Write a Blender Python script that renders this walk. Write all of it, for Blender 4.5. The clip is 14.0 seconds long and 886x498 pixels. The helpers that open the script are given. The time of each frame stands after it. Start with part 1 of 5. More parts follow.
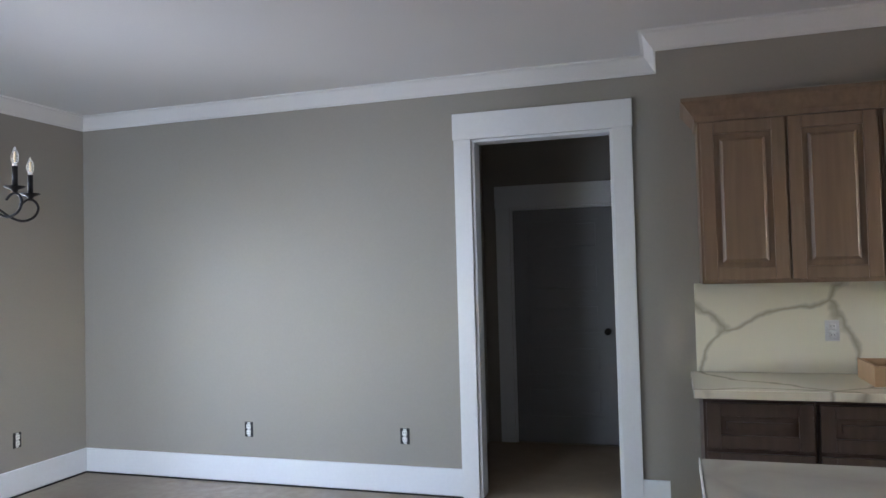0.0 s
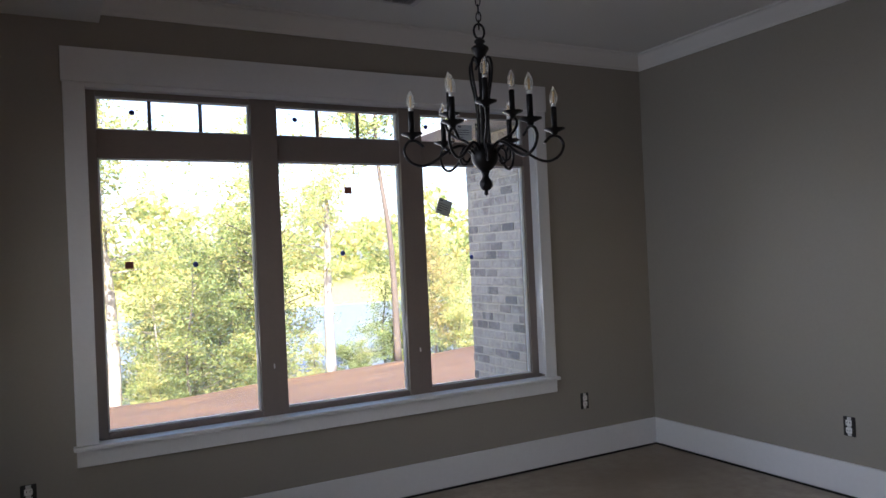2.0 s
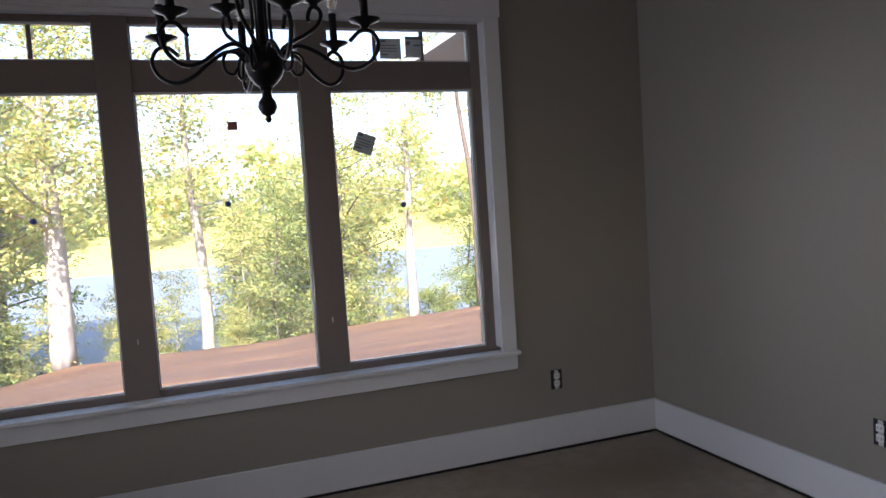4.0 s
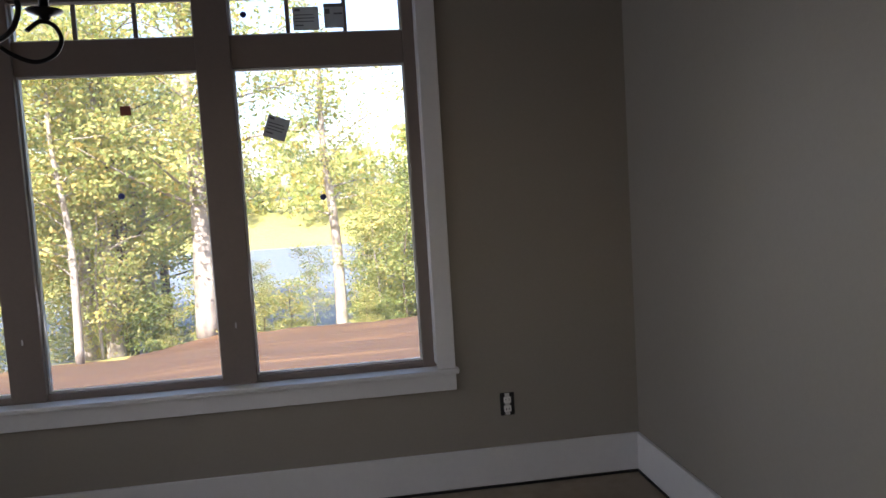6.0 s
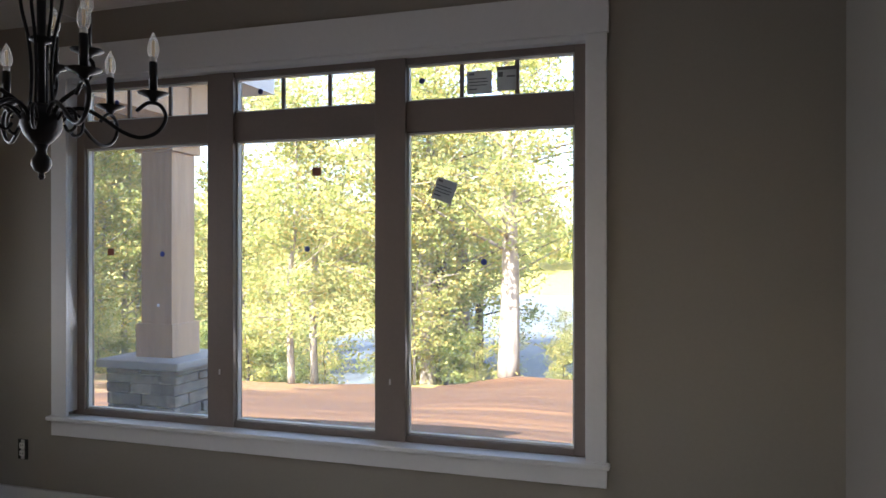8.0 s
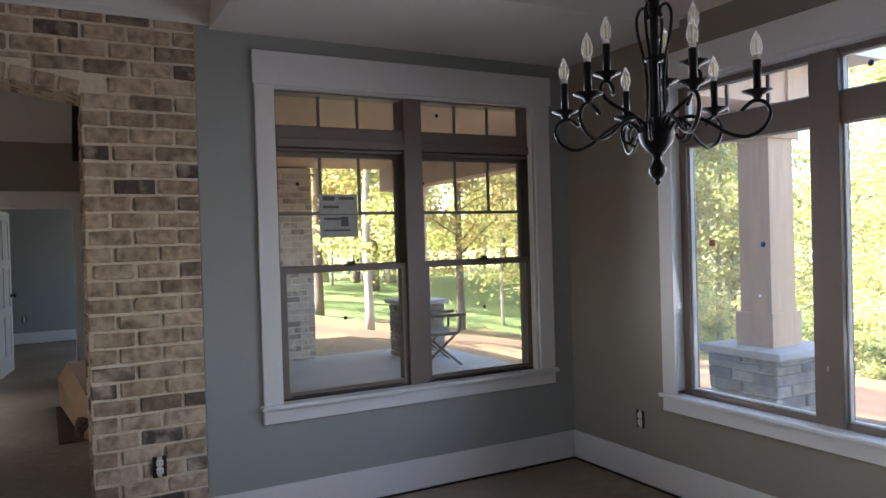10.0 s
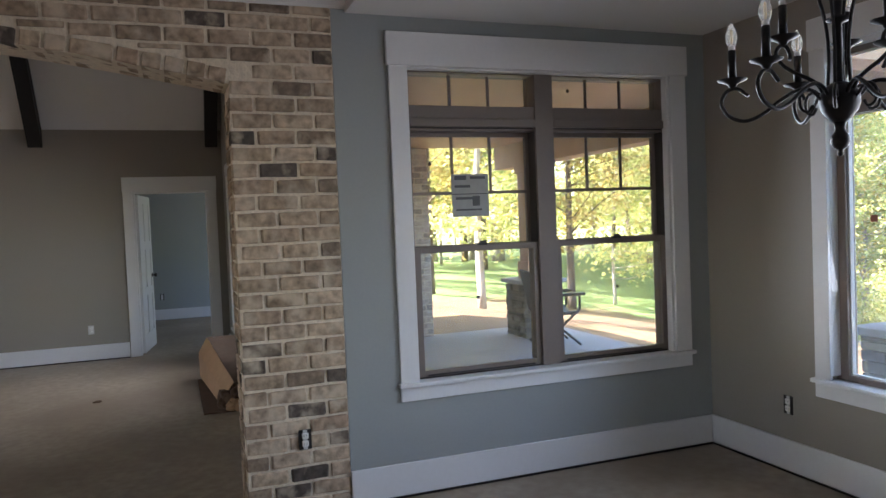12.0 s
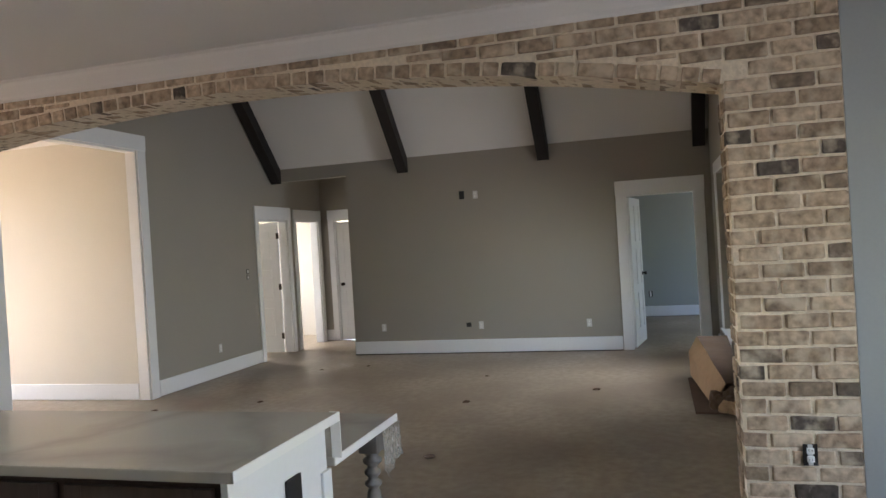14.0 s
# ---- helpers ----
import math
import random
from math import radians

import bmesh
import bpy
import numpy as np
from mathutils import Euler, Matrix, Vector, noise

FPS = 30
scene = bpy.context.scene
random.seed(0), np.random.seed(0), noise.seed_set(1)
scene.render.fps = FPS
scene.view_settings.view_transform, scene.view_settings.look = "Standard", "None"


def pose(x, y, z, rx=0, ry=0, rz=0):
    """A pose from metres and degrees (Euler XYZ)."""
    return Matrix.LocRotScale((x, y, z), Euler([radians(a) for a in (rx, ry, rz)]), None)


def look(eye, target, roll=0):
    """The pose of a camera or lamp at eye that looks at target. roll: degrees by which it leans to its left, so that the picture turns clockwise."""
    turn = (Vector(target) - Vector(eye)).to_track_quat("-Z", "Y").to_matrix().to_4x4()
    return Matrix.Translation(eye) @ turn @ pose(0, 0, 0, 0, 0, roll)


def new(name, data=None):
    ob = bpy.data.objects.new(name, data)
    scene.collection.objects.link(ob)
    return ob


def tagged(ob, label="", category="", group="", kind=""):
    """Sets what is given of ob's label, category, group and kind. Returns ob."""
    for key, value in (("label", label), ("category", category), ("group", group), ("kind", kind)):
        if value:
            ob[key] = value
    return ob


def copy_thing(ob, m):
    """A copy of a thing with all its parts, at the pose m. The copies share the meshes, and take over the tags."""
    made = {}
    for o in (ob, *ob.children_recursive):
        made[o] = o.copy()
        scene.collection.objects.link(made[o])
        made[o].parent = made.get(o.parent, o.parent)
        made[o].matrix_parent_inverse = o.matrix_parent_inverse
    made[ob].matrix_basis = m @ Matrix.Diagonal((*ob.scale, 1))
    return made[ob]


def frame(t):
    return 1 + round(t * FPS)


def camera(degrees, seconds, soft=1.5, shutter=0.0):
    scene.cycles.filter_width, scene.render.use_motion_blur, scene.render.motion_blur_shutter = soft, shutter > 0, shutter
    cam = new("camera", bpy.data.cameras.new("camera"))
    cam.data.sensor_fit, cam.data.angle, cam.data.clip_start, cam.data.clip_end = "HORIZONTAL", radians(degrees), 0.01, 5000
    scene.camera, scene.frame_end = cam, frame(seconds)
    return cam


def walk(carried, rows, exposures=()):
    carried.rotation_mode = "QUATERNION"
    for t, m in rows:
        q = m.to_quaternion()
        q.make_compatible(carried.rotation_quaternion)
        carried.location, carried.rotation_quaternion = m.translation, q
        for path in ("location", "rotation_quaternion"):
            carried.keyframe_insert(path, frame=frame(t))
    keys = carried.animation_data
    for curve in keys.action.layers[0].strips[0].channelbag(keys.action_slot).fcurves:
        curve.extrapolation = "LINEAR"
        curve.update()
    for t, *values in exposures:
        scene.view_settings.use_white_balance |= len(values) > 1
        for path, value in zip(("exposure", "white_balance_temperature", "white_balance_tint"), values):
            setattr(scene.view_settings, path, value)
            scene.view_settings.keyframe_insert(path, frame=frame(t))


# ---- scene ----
cam = camera(62.3, 14.0)
PATH = [
    (0, (-0.129, -4.366, 1.471), (1.78, -3.772, 1.533), -1.5),
    (0.5, (0.059, -4.185, 1.416), (1.8, -3.201, 1.422), -1.8),
    (1, (0.239, -4.082, 1.402), (1.731, -2.75, 1.388), -2.3),
    (1.5, (0.463, -4.022, 1.422), (1.622, -2.392, 1.452), -2.6),
    (2, (0.729, -3.886, 1.401), (1.684, -2.128, 1.417), -2.6),
    (2.5, (0.992, -3.723, 1.418), (1.917, -1.953, 1.32), -2.9),
    (3, (1.319, -3.655, 1.403), (2.233, -1.88, 1.288), -3.0),
    (5.5, (2.91, -3.259, 1.376), (3.173, -1.282, 1.231), -3.6),
    (6, (3.185, -3.241, 1.38), (3.444, -1.264, 1.219), -3.5),
    (6.5, (3.486, -3.217, 1.394), (3.687, -1.237, 1.2), -2.8),
    (7, (3.632, -3.087, 1.406), (3.733, -1.093, 1.275), -1.8),
    (7.5, (3.765, -3.024, 1.434), (3.545, -1.037, 1.426), -0.4),
    (8, (3.891, -3.009, 1.443), (3.288, -1.102, 1.439), 0.0),
    (8.5, (3.904, -2.947, 1.445), (2.954, -1.188, 1.444), -0.2),
    (9, (3.937, -2.967, 1.46), (2.595, -1.484, 1.46), -0.7),
    (11.5, (3.797, -3.208, 1.486), (1.918, -2.526, 1.42), -2.5),
    (12, (3.794, -3.208, 1.487), (1.919, -2.514, 1.414), -2.3),
    (12.5, (3.825, -3.2, 1.495), (1.877, -2.752, 1.43), -2.4),
    (13, (3.826, -3.227, 1.505), (1.828, -3.178, 1.455), -2.8),
    (13.5, (3.847, -3.267, 1.511), (1.869, -3.56, 1.485), -3.2),
    (14, (3.869, -3.267, 1.515), (1.948, -3.824, 1.501), -3.5),
]
walk(cam, [(t, look(eye, target, roll)) for t, eye, target, roll in PATH], exposures=[(0.0, 4.4, 5600, 15), (0.5, 3.65, 5700, 17), (1.3, 2.55, 6050, 19), (3.2, 2.5, 6050, 22), (5.3, 2.25, 6350, 24), (6.3, 2.3, 6400, 20), (7.3, 2.5, 6350, 18), (9.2, 3.05, 6250, 20), (11.3, 3.65, 5950, 17), (12.4, 3.7, 6100, 16), (13.2, 3.95, 6350, 15), (14.0, 4.2, 6200, 13)])

# ---- light ----
world = bpy.data.worlds.new("sky")
scene.world = world
world.use_nodes = True
wn = world.node_tree.nodes
sky = wn.new("ShaderNodeTexSky")
sky.sky_type = 'NISHITA'
sky.sun_disc = False
sky.sun_elevation = radians(41)
sky.sun_rotation = radians(196)
sky.air_density, sky.dust_density = 1.0, 2.0
wn["Background"].inputs[1].default_value = 0.115
world.node_tree.links.new(sky.outputs[0], wn["Background"].inputs[0])


def lamp(name, kind, m, energy, color=(1, 1, 1), size=1.0, size_y=None, spread=180):
    data = bpy.data.lights.new(name, kind)
    data.energy, data.color = energy, color
    if kind == 'AREA':
        data.shape = 'RECTANGLE'
        data.size, data.size_y = size, size_y or size
        data.spread = radians(spread)
    ob = new(name, data)
    ob.matrix_world = m
    return ob


sun = lamp("sun", 'SUN', look((0, 0, 0), (0.20, 0.70, -0.635)), 4.3, (1.0, 0.95, 0.88))
sun.data.angle = radians(0.6)
# sky light in the window openings
lamp("window_light_north", 'AREA', look((2.23, -0.03, 1.45), (2.23, -2.0, 1.03)), 2.15, (0.93, 0.96, 1.0), 2.6, 1.2, 125)
lamp("window_light_west", 'AREA', look((0.09, -1.12, 1.45), (2.0, -1.12, 1.15)), 1.3, (0.86, 0.94, 1.0), 1.6, 1.2, 85)
lamp("window_light_living", 'AREA', look((-3.9, -2.62, 1.35), (-3.9, -5.0, 0.75)), 2.0, (0.95, 0.97, 1.0), 1.9, 1.6, 115)
lamp("window_light_foyer", 'AREA', look((-1.6, -12.45, 1.5), (-1.9, -9.0, 0.8)), 0.6, (1.0, 0.96, 0.9), 1.9, 2.0)
# Added fill for side room, kitchen and bedroom, at assumed windows out of view.
lamp("window_light_side_room", 'AREA', look((-6.9, -10.88, 1.5), (-6.9, -9.0, 1.2)), 4, (1.0, 0.97, 0.92), 1.0, 1.4)
lamp("window_light_kitchen", 'AREA', look((2.2, -9.35, 1.6), (2.2, -6.0, 1.0)), 0.15, (0.97, 0.98, 1.0), 2.4, 1.2)
lamp("window_light_bedroom", 'AREA', look((-8.0, -0.03, 1.5), (-8.0, -4.0, 1.0)), 1.3, (0.85, 0.94, 1.0), 1.4, 1.4)


# ---- materials ----
def material(name, color, rough=0.6, metal=0.0, grain=0.0, scale=20.0, stain=0.0, stain_scale=1.5, bump=0.0, second=None, spec=0.5, stretch=(1, 1, 1)):
    """A procedural surface: base colour, fine grain, broad stains and a little relief."""
    m = bpy.data.materials.new(name)
    m.use_nodes = True
    nt = m.node_tree
    n, l = nt.nodes, nt.links
    b = n["Principled BSDF"]
    b.inputs["Roughness"].default_value = rough
    b.inputs["Metallic"].default_value = metal
    b.inputs["Specular IOR Level"].default_value = spec
    b.inputs["Base Color"].default_value = (*color, 1)
    tc = n.new("ShaderNodeTexCoord")
    mp = n.new("ShaderNodeMapping")
    mp.inputs["Scale"].default_value = stretch
    l.new(tc.outputs["Object"], mp.inputs[0])
    last = None

    def noisy(sc, detail):
        t = n.new("ShaderNodeTexNoise")
        t.inputs["Scale"].default_value = sc
        t.inputs["Detail"].default_value = detail
        l.new(mp.outputs[0], t.inputs["Vector"])
        return t
    def mixed(fac_socket, amount, a_socket, a_color, b_color):
        mul = n.new("ShaderNodeMapRange")
        mul.inputs["From Min"].default_value, mul.inputs["From Max"].default_value = 0.35, 0.65
        mul.inputs["To Max"].default_value = amount
        l.new(fac_socket, mul.inputs[0])
        mx = n.new("ShaderNodeMix")
        mx.data_type = 'RGBA'
        l.new(mul.outputs[0], mx.inputs["Factor"])
        if a_socket:
            l.new(a_socket, mx.inputs["A"])
        else:
            mx.inputs["A"].default_value = (*a_color, 1)
        mx.inputs["B"].default_value = (*b_color, 1)
        return mx.outputs["Result"]
    dark = second or tuple(c * 0.55 for c in color)
    if stain:
        last = mixed(noisy(stain_scale, 5).outputs["Fac"], stain, None, color, dark)
    if grain:
        last = mixed(noisy(scale, 6).outputs["Fac"], grain, last, color, dark)
    if last:
        l.new(last, b.inputs["Base Color"])
    if bump:
        bp = n.new("ShaderNodeBump")
        bp.inputs["Strength"].default_value = bump
        bp.inputs["Distance"].default_value = 0.01
        l.new(noisy(scale * 2, 6).outputs["Fac"], bp.inputs["Height"])
        l.new(bp.outputs[0], b.inputs["Normal"])
    return m


def varied(name, stops, rough=0.8, source="Random", speckle=0.35, scale=18.0, bump=0.5, translucent=0.0, smear=None):
    """Colour picked piece by piece from a ramp, with speckle on top."""
    m = bpy.data.materials.new(name)
    m.use_nodes = True
    n, l = m.node_tree.nodes, m.node_tree.links
    b = n["Principled BSDF"]
    b.inputs["Roughness"].default_value = rough
    ramp = n.new("ShaderNodeValToRGB")
    ramp.color_ramp.interpolation = 'LINEAR'
    while len(ramp.color_ramp.elements) < len(stops):
        ramp.color_ramp.elements.new(0.5)
    for e, (p, c) in zip(ramp.color_ramp.elements, stops):
        e.position, e.color = p, (*c, 1)
    if source == "Random":
        l.new(n.new("ShaderNodeObjectInfo").outputs["Random"], ramp.inputs[0])
    else:
        l.new(n.new("ShaderNodeNewGeometry").outputs["Random Per Island"], ramp.inputs[0])
    out = ramp.outputs[0]
    tc = n.new("ShaderNodeTexCoord")
    if speckle:
        t = n.new("ShaderNodeTexNoise")
        t.inputs["Scale"].default_value = scale
        t.inputs["Detail"].default_value = 6
        geo = n.new("ShaderNodeNewGeometry")
        l.new(geo.outputs["Position"], t.inputs["Vector"])
        r = n.new("ShaderNodeMapRange")
        r.inputs["From Min"].default_value, r.inputs["From Max"].default_value = 0.3, 0.7
        r.inputs["To Min"].default_value, r.inputs["To Max"].default_value = 1 - speckle, 1 + speckle
        l.new(t.outputs["Fac"], r.inputs[0])
        mx = n.new("ShaderNodeMix")
        mx.data_type, mx.blend_type = 'RGBA', 'MULTIPLY'
        mx.inputs["Factor"].default_value = 1
        l.new(out, mx.inputs["A"])
        l.new(r.outputs[0], mx.inputs["B"])
        out = mx.outputs["Result"]
        if bump:
            bp = n.new("ShaderNodeBump")
            bp.inputs["Strength"].default_value, bp.inputs["Distance"].default_value = bump, 0.006
            l.new(t.outputs["Fac"], bp.inputs["Height"])
            l.new(bp.outputs[0], b.inputs["Normal"])
    if smear:
        geo2 = n.new("ShaderNodeNewGeometry")
        t2 = n.new("ShaderNodeTexNoise")
        t2.inputs["Scale"].default_value, t2.inputs["Detail"].default_value = 7.5, 7
        l.new(geo2.outputs["Position"], t2.inputs["Vector"])
        r2 = n.new("ShaderNodeMapRange")
        r2.inputs["From Min"].default_value, r2.inputs["From Max"].default_value = 0.50, 0.66
        r2.inputs["To Max"].default_value = 0.75
        l.new(t2.outputs["Fac"], r2.inputs[0])
        m3 = n.new("ShaderNodeMix")
        m3.data_type = 'RGBA'
        l.new(r2.outputs[0], m3.inputs["Factor"])
        l.new(out, m3.inputs["A"])
        m3.inputs["B"].default_value = (*smear, 1)
        out = m3.outputs["Result"]
    l.new(out, b.inputs["Base Color"])
    if translucent:
        tr = n.new("ShaderNodeBsdfTranslucent")
        l.new(out, tr.inputs[0])
        ms = n.new("ShaderNodeMixShader")
        ms.inputs[0].default_value = translucent
        l.new(b.outputs[0], ms.inputs[1])
        l.new(tr.outputs[0], ms.inputs[2])
        l.new(ms.outputs[0], n["Material Output"].inputs[0])
    return m


PAINT = material("greige_wall_paint", (0.305, 0.282, 0.243), 0.55, grain=0.06, scale=60, stain=0.05, bump=0.05)
# Same wall paint with the sky's blue light put into the colour.
SKYLITPAINT = material("sky_tinted_wall_paint", (0.335, 0.36, 0.355), 0.6, grain=0.06, scale=60, stain=0.05, bump=0.05)
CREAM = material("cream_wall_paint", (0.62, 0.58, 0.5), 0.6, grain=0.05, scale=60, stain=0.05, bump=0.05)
CEIL = material("ceiling_paint", (0.74, 0.73, 0.71), 0.8, grain=0.05, scale=90, stain=0.04, bump=0.08)
TRIM = material("white_trim_paint", (0.76, 0.77, 0.78), 0.4, grain=0.05, scale=40, stain=0.05, bump=0.03)
FRAME = material("taupe_window_frame", (0.20, 0.165, 0.145), 0.45, grain=0.1, scale=50)
SLAB = material("concrete_slab", (0.40, 0.338, 0.255), 0.42, grain=0.55, scale=13, stain=0.85, stain_scale=0.8, bump=0.15, second=(0.21, 0.16, 0.11))
PAPER = material("brown_floor_paper", (0.32, 0.25, 0.17), 0.8, grain=0.2, scale=8, stain=0.3, bump=0.3)
MORTAR = material("mortar", (0.86, 0.76, 0.60), 0.95, grain=0.4, scale=40, stain=0.3, bump=0.6)
BRICK = varied("tumbled_brick", [(0, (0.075, 0.062, 0.05)), (0.06, (0.12, 0.097, 0.078)), (0.13, (0.26, 0.195, 0.135)), (0.45, (0.395, 0.302, 0.21)), (0.78, (0.50, 0.395, 0.285)), (1, (0.33, 0.24, 0.165))], 0.92, speckle=0.42, scale=24, bump=0.9, smear=(0.62, 0.52, 0.39))
IRON = material("black_iron", (0.012, 0.011, 0.012), 0.42, 0.6, grain=0.3, scale=60)
BEAM = material("black_stained_beam", (0.012, 0.009, 0.008), 0.6, grain=0.4, scale=12, stretch=(0.2, 6, 6), bump=0.2)
WOOD = material("walnut_stained_wood", (0.235, 0.165, 0.108), 0.4, grain=0.5, scale=7, stain=0.3, second=(0.15, 0.10, 0.063), stretch=(5, 5, 0.35), bump=0.06)
# Darker copy of the cabinet wood: shade under the worktops put into colour.
SHADEDWOOD = material("shaded_walnut_wood", (0.085, 0.058, 0.044), 0.4, grain=0.5, scale=7, stain=0.3, stretch=(5, 5, 0.35), bump=0.06)
CEDAR = material("tan_porch_wood", (0.78, 0.50, 0.30), 0.6, grain=0.35, scale=6, stain=0.2, stretch=(4, 4, 0.3), bump=0.05)
DIRT = material("red_clay", (0.205, 0.103, 0.042), 0.95, grain=1.4, scale=1.1, stain=0.9, stain_scale=0.4, bump=1.2, second=(0.075, 0.034, 0.017), stretch=(0.16, 2.2, 1))
GRASS = material("golden_grass", (0.42, 0.36, 0.10), 0.95, grain=0.5, scale=0.8, stain=0.5, stain_scale=0.06, second=(0.26, 0.27, 0.07))
LITTER = material("golden_leaf_litter", (0.15, 0.082, 0.036), 0.95, grain=0.9, scale=3.0, stain=0.7, stain_scale=0.35, bump=0.8, second=(0.12, 0.06, 0.028))
# Litter and clay in brighter gold, sunlight put into the colour.
SUNLITGROUND = material("sunlit_leaf_litter", (0.24, 0.145, 0.058), 0.95, grain=0.8, scale=4.0, stain=0.5, stain_scale=0.5, bump=0.8, second=(0.13, 0.07, 0.03))
# Leafy grass in dark olive, the tree shade put into the colour.
SHADEGRASS = material("shaded_leaf_strewn_grass", (0.10, 0.105, 0.035), 0.95, grain=0.8, scale=3.0, stain=0.8, stain_scale=0.4, bump=0.8, second=(0.17, 0.10, 0.04))
LAWN = material("green_lawn", (0.16, 0.22, 0.055), 0.95, grain=0.4, scale=1.0, stain=0.4, stain_scale=0.1)
WATER = material("lake_water", (0.16, 0.19, 0.23), 0.5, grain=0.15, scale=0.5, bump=0.3, spec=0.12)
BARK = material("pale_bark", (0.46, 0.41, 0.35), 0.9, grain=0.6, scale=5, stain=0.5, second=(0.13, 0.10, 0.08), stretch=(1, 1, 0.3), bump=0.6)
DARKBARK = material("brown_bark", (0.13, 0.095, 0.07), 0.9, grain=0.5, scale=6, stain=0.4, stretch=(1, 1, 0.3), bump=0.6)
LEAF = varied("autumn_leaves", [(0, (0.25, 0.32, 0.09)), (0.35, (0.41, 0.46, 0.15)), (0.7, (0.56, 0.54, 0.20)), (1, (0.68, 0.50, 0.16))], 0.6, "Island", 0.0, translucent=0.58)
GREENLEAF = varied("green_leaves", [(0, (0.15, 0.21, 0.06)), (0.6, (0.29, 0.36, 0.11)), (1, (0.46, 0.43, 0.14))], 0.6, "Island", 0.0, translucent=0.55)
ORANGELEAF = varied("orange_leaves", [(0, (0.30, 0.30, 0.07)), (0.5, (0.46, 0.39, 0.14)), (1, (0.54, 0.37, 0.14))], 0.6, "Island", 0.0, translucent=0.55)
FILAMENT = material("brass_filament", (0.75, 0.52, 0.26), 0.4)
BLACK = material("black_plastic", (0.01, 0.01, 0.01), 0.5)
WHITEPLASTIC = material("white_plastic", (0.8, 0.8, 0.79), 0.35)
NICKEL = material("bronze_knob", (0.03, 0.025, 0.02), 0.35, 0.8)
CARD = material("cardboard", (0.42, 0.27, 0.15), 0.85, grain=0.2, scale=12, stain=0.2)
CARDDARK = material("dark_cardboard", (0.10, 0.06, 0.035), 0.85, grain=0.3, scale=12)
STONE = varied("stacked_ledge_stone", [(0, (0.10, 0.09, 0.08)), (0.4, (0.20, 0.175, 0.15)), (0.8, (0.30, 0.27, 0.235)), (1, (0.24, 0.19, 0.14))], 0.9, speckle=0.35, scale=14)
PORCHSLAB = material("weathered_porch_concrete", (0.40, 0.37, 0.355), 0.85, grain=0.3, scale=7, stain=0.4, bump=0.2)
CHAIRCLOTH = material("grey_chair_cloth", (0.12, 0.125, 0.13), 0.9, grain=0.25, scale=60)
CONCRETE = material("pale_concrete", (0.52, 0.50, 0.48), 0.85, grain=0.3, scale=8, stain=0.3, bump=0.2)
PAPERTAG = varied("grey_sticker_paper", [(0, (0.55, 0.57, 0.57)), (1, (0.60, 0.61, 0.60))], 0.7, "Random", 0.06, 30, 0.0, translucent=0.4)
INK = material("dark_print", (0.15, 0.155, 0.165), 0.7)
BLUEDOT = material("blue_film", (0.03, 0.05, 0.25), 0.5)
ORANGETAG = material("brick_red_sticker", (0.30, 0.10, 0.07), 0.7)
# Door colour lowered to carry the dimness of the hall.
DIMDOOR = material("shade_darkened_door_paint", (0.25, 0.252, 0.255), 0.45, grain=0.05, scale=40, stain=0.05)
DARKFRAME = material("dark_sash_track", (0.05, 0.043, 0.04), 0.5, grain=0.15)
VENT = material("white_vent_metal", (0.6, 0.6, 0.6), 0.5)


def glass(name, thin=0.035, thick=0.08):
    m = bpy.data.materials.new(name)
    m.use_nodes = True
    n, l = m.node_tree.nodes, m.node_tree.links
    tr, gl, ms, fr = (n.new("ShaderNodeBsdfTransparent"), n.new("ShaderNodeBsdfGlossy"), n.new("ShaderNodeMixShader"), n.new("ShaderNodeFresnel"))
    tr.inputs[0].default_value = (0.95, 0.97, 0.96, 1)
    gl.inputs["Roughness"].default_value = 0.01
    fr.inputs[0].default_value = 1.12
    l.new(fr.outputs[0], ms.inputs[0])
    l.new(tr.outputs[0], ms.inputs[1])
    l.new(gl.outputs[0], ms.inputs[2])
    # Translucent veil over the glass: glare haze together with a little dust.
    veil, md, tx, mr = (n.new("ShaderNodeBsdfTranslucent"), n.new("ShaderNodeMixShader"), n.new("ShaderNodeTexNoise"), n.new("ShaderNodeMapRange"))
    veil.inputs[0].default_value = (0.9, 0.86, 0.8, 1)
    tx.inputs["Scale"].default_value = 3.0
    mr.inputs["To Min"].default_value, mr.inputs["To Max"].default_value = thin, thick
    l.new(n.new("ShaderNodeTexCoord").outputs["Object"], tx.inputs["Vector"])
    l.new(tx.outputs["Fac"], mr.inputs[0])
    l.new(mr.outputs[0], md.inputs[0])
    l.new(ms.outputs[0], md.inputs[1])
    l.new(veil.outputs[0], md.inputs[2])
    l.new(md.outputs[0], n["Material Output"].inputs[0])
    return m


GLASS = glass("window_glass", 0.05, 0.10)
BULB = glass("candle_bulb_glass", 0.14, 0.3)
# Stronger veil, for the washed-out glare of the west window.
HAZYGLASS = glass("hazy_window_glass", 0.10, 0.16)


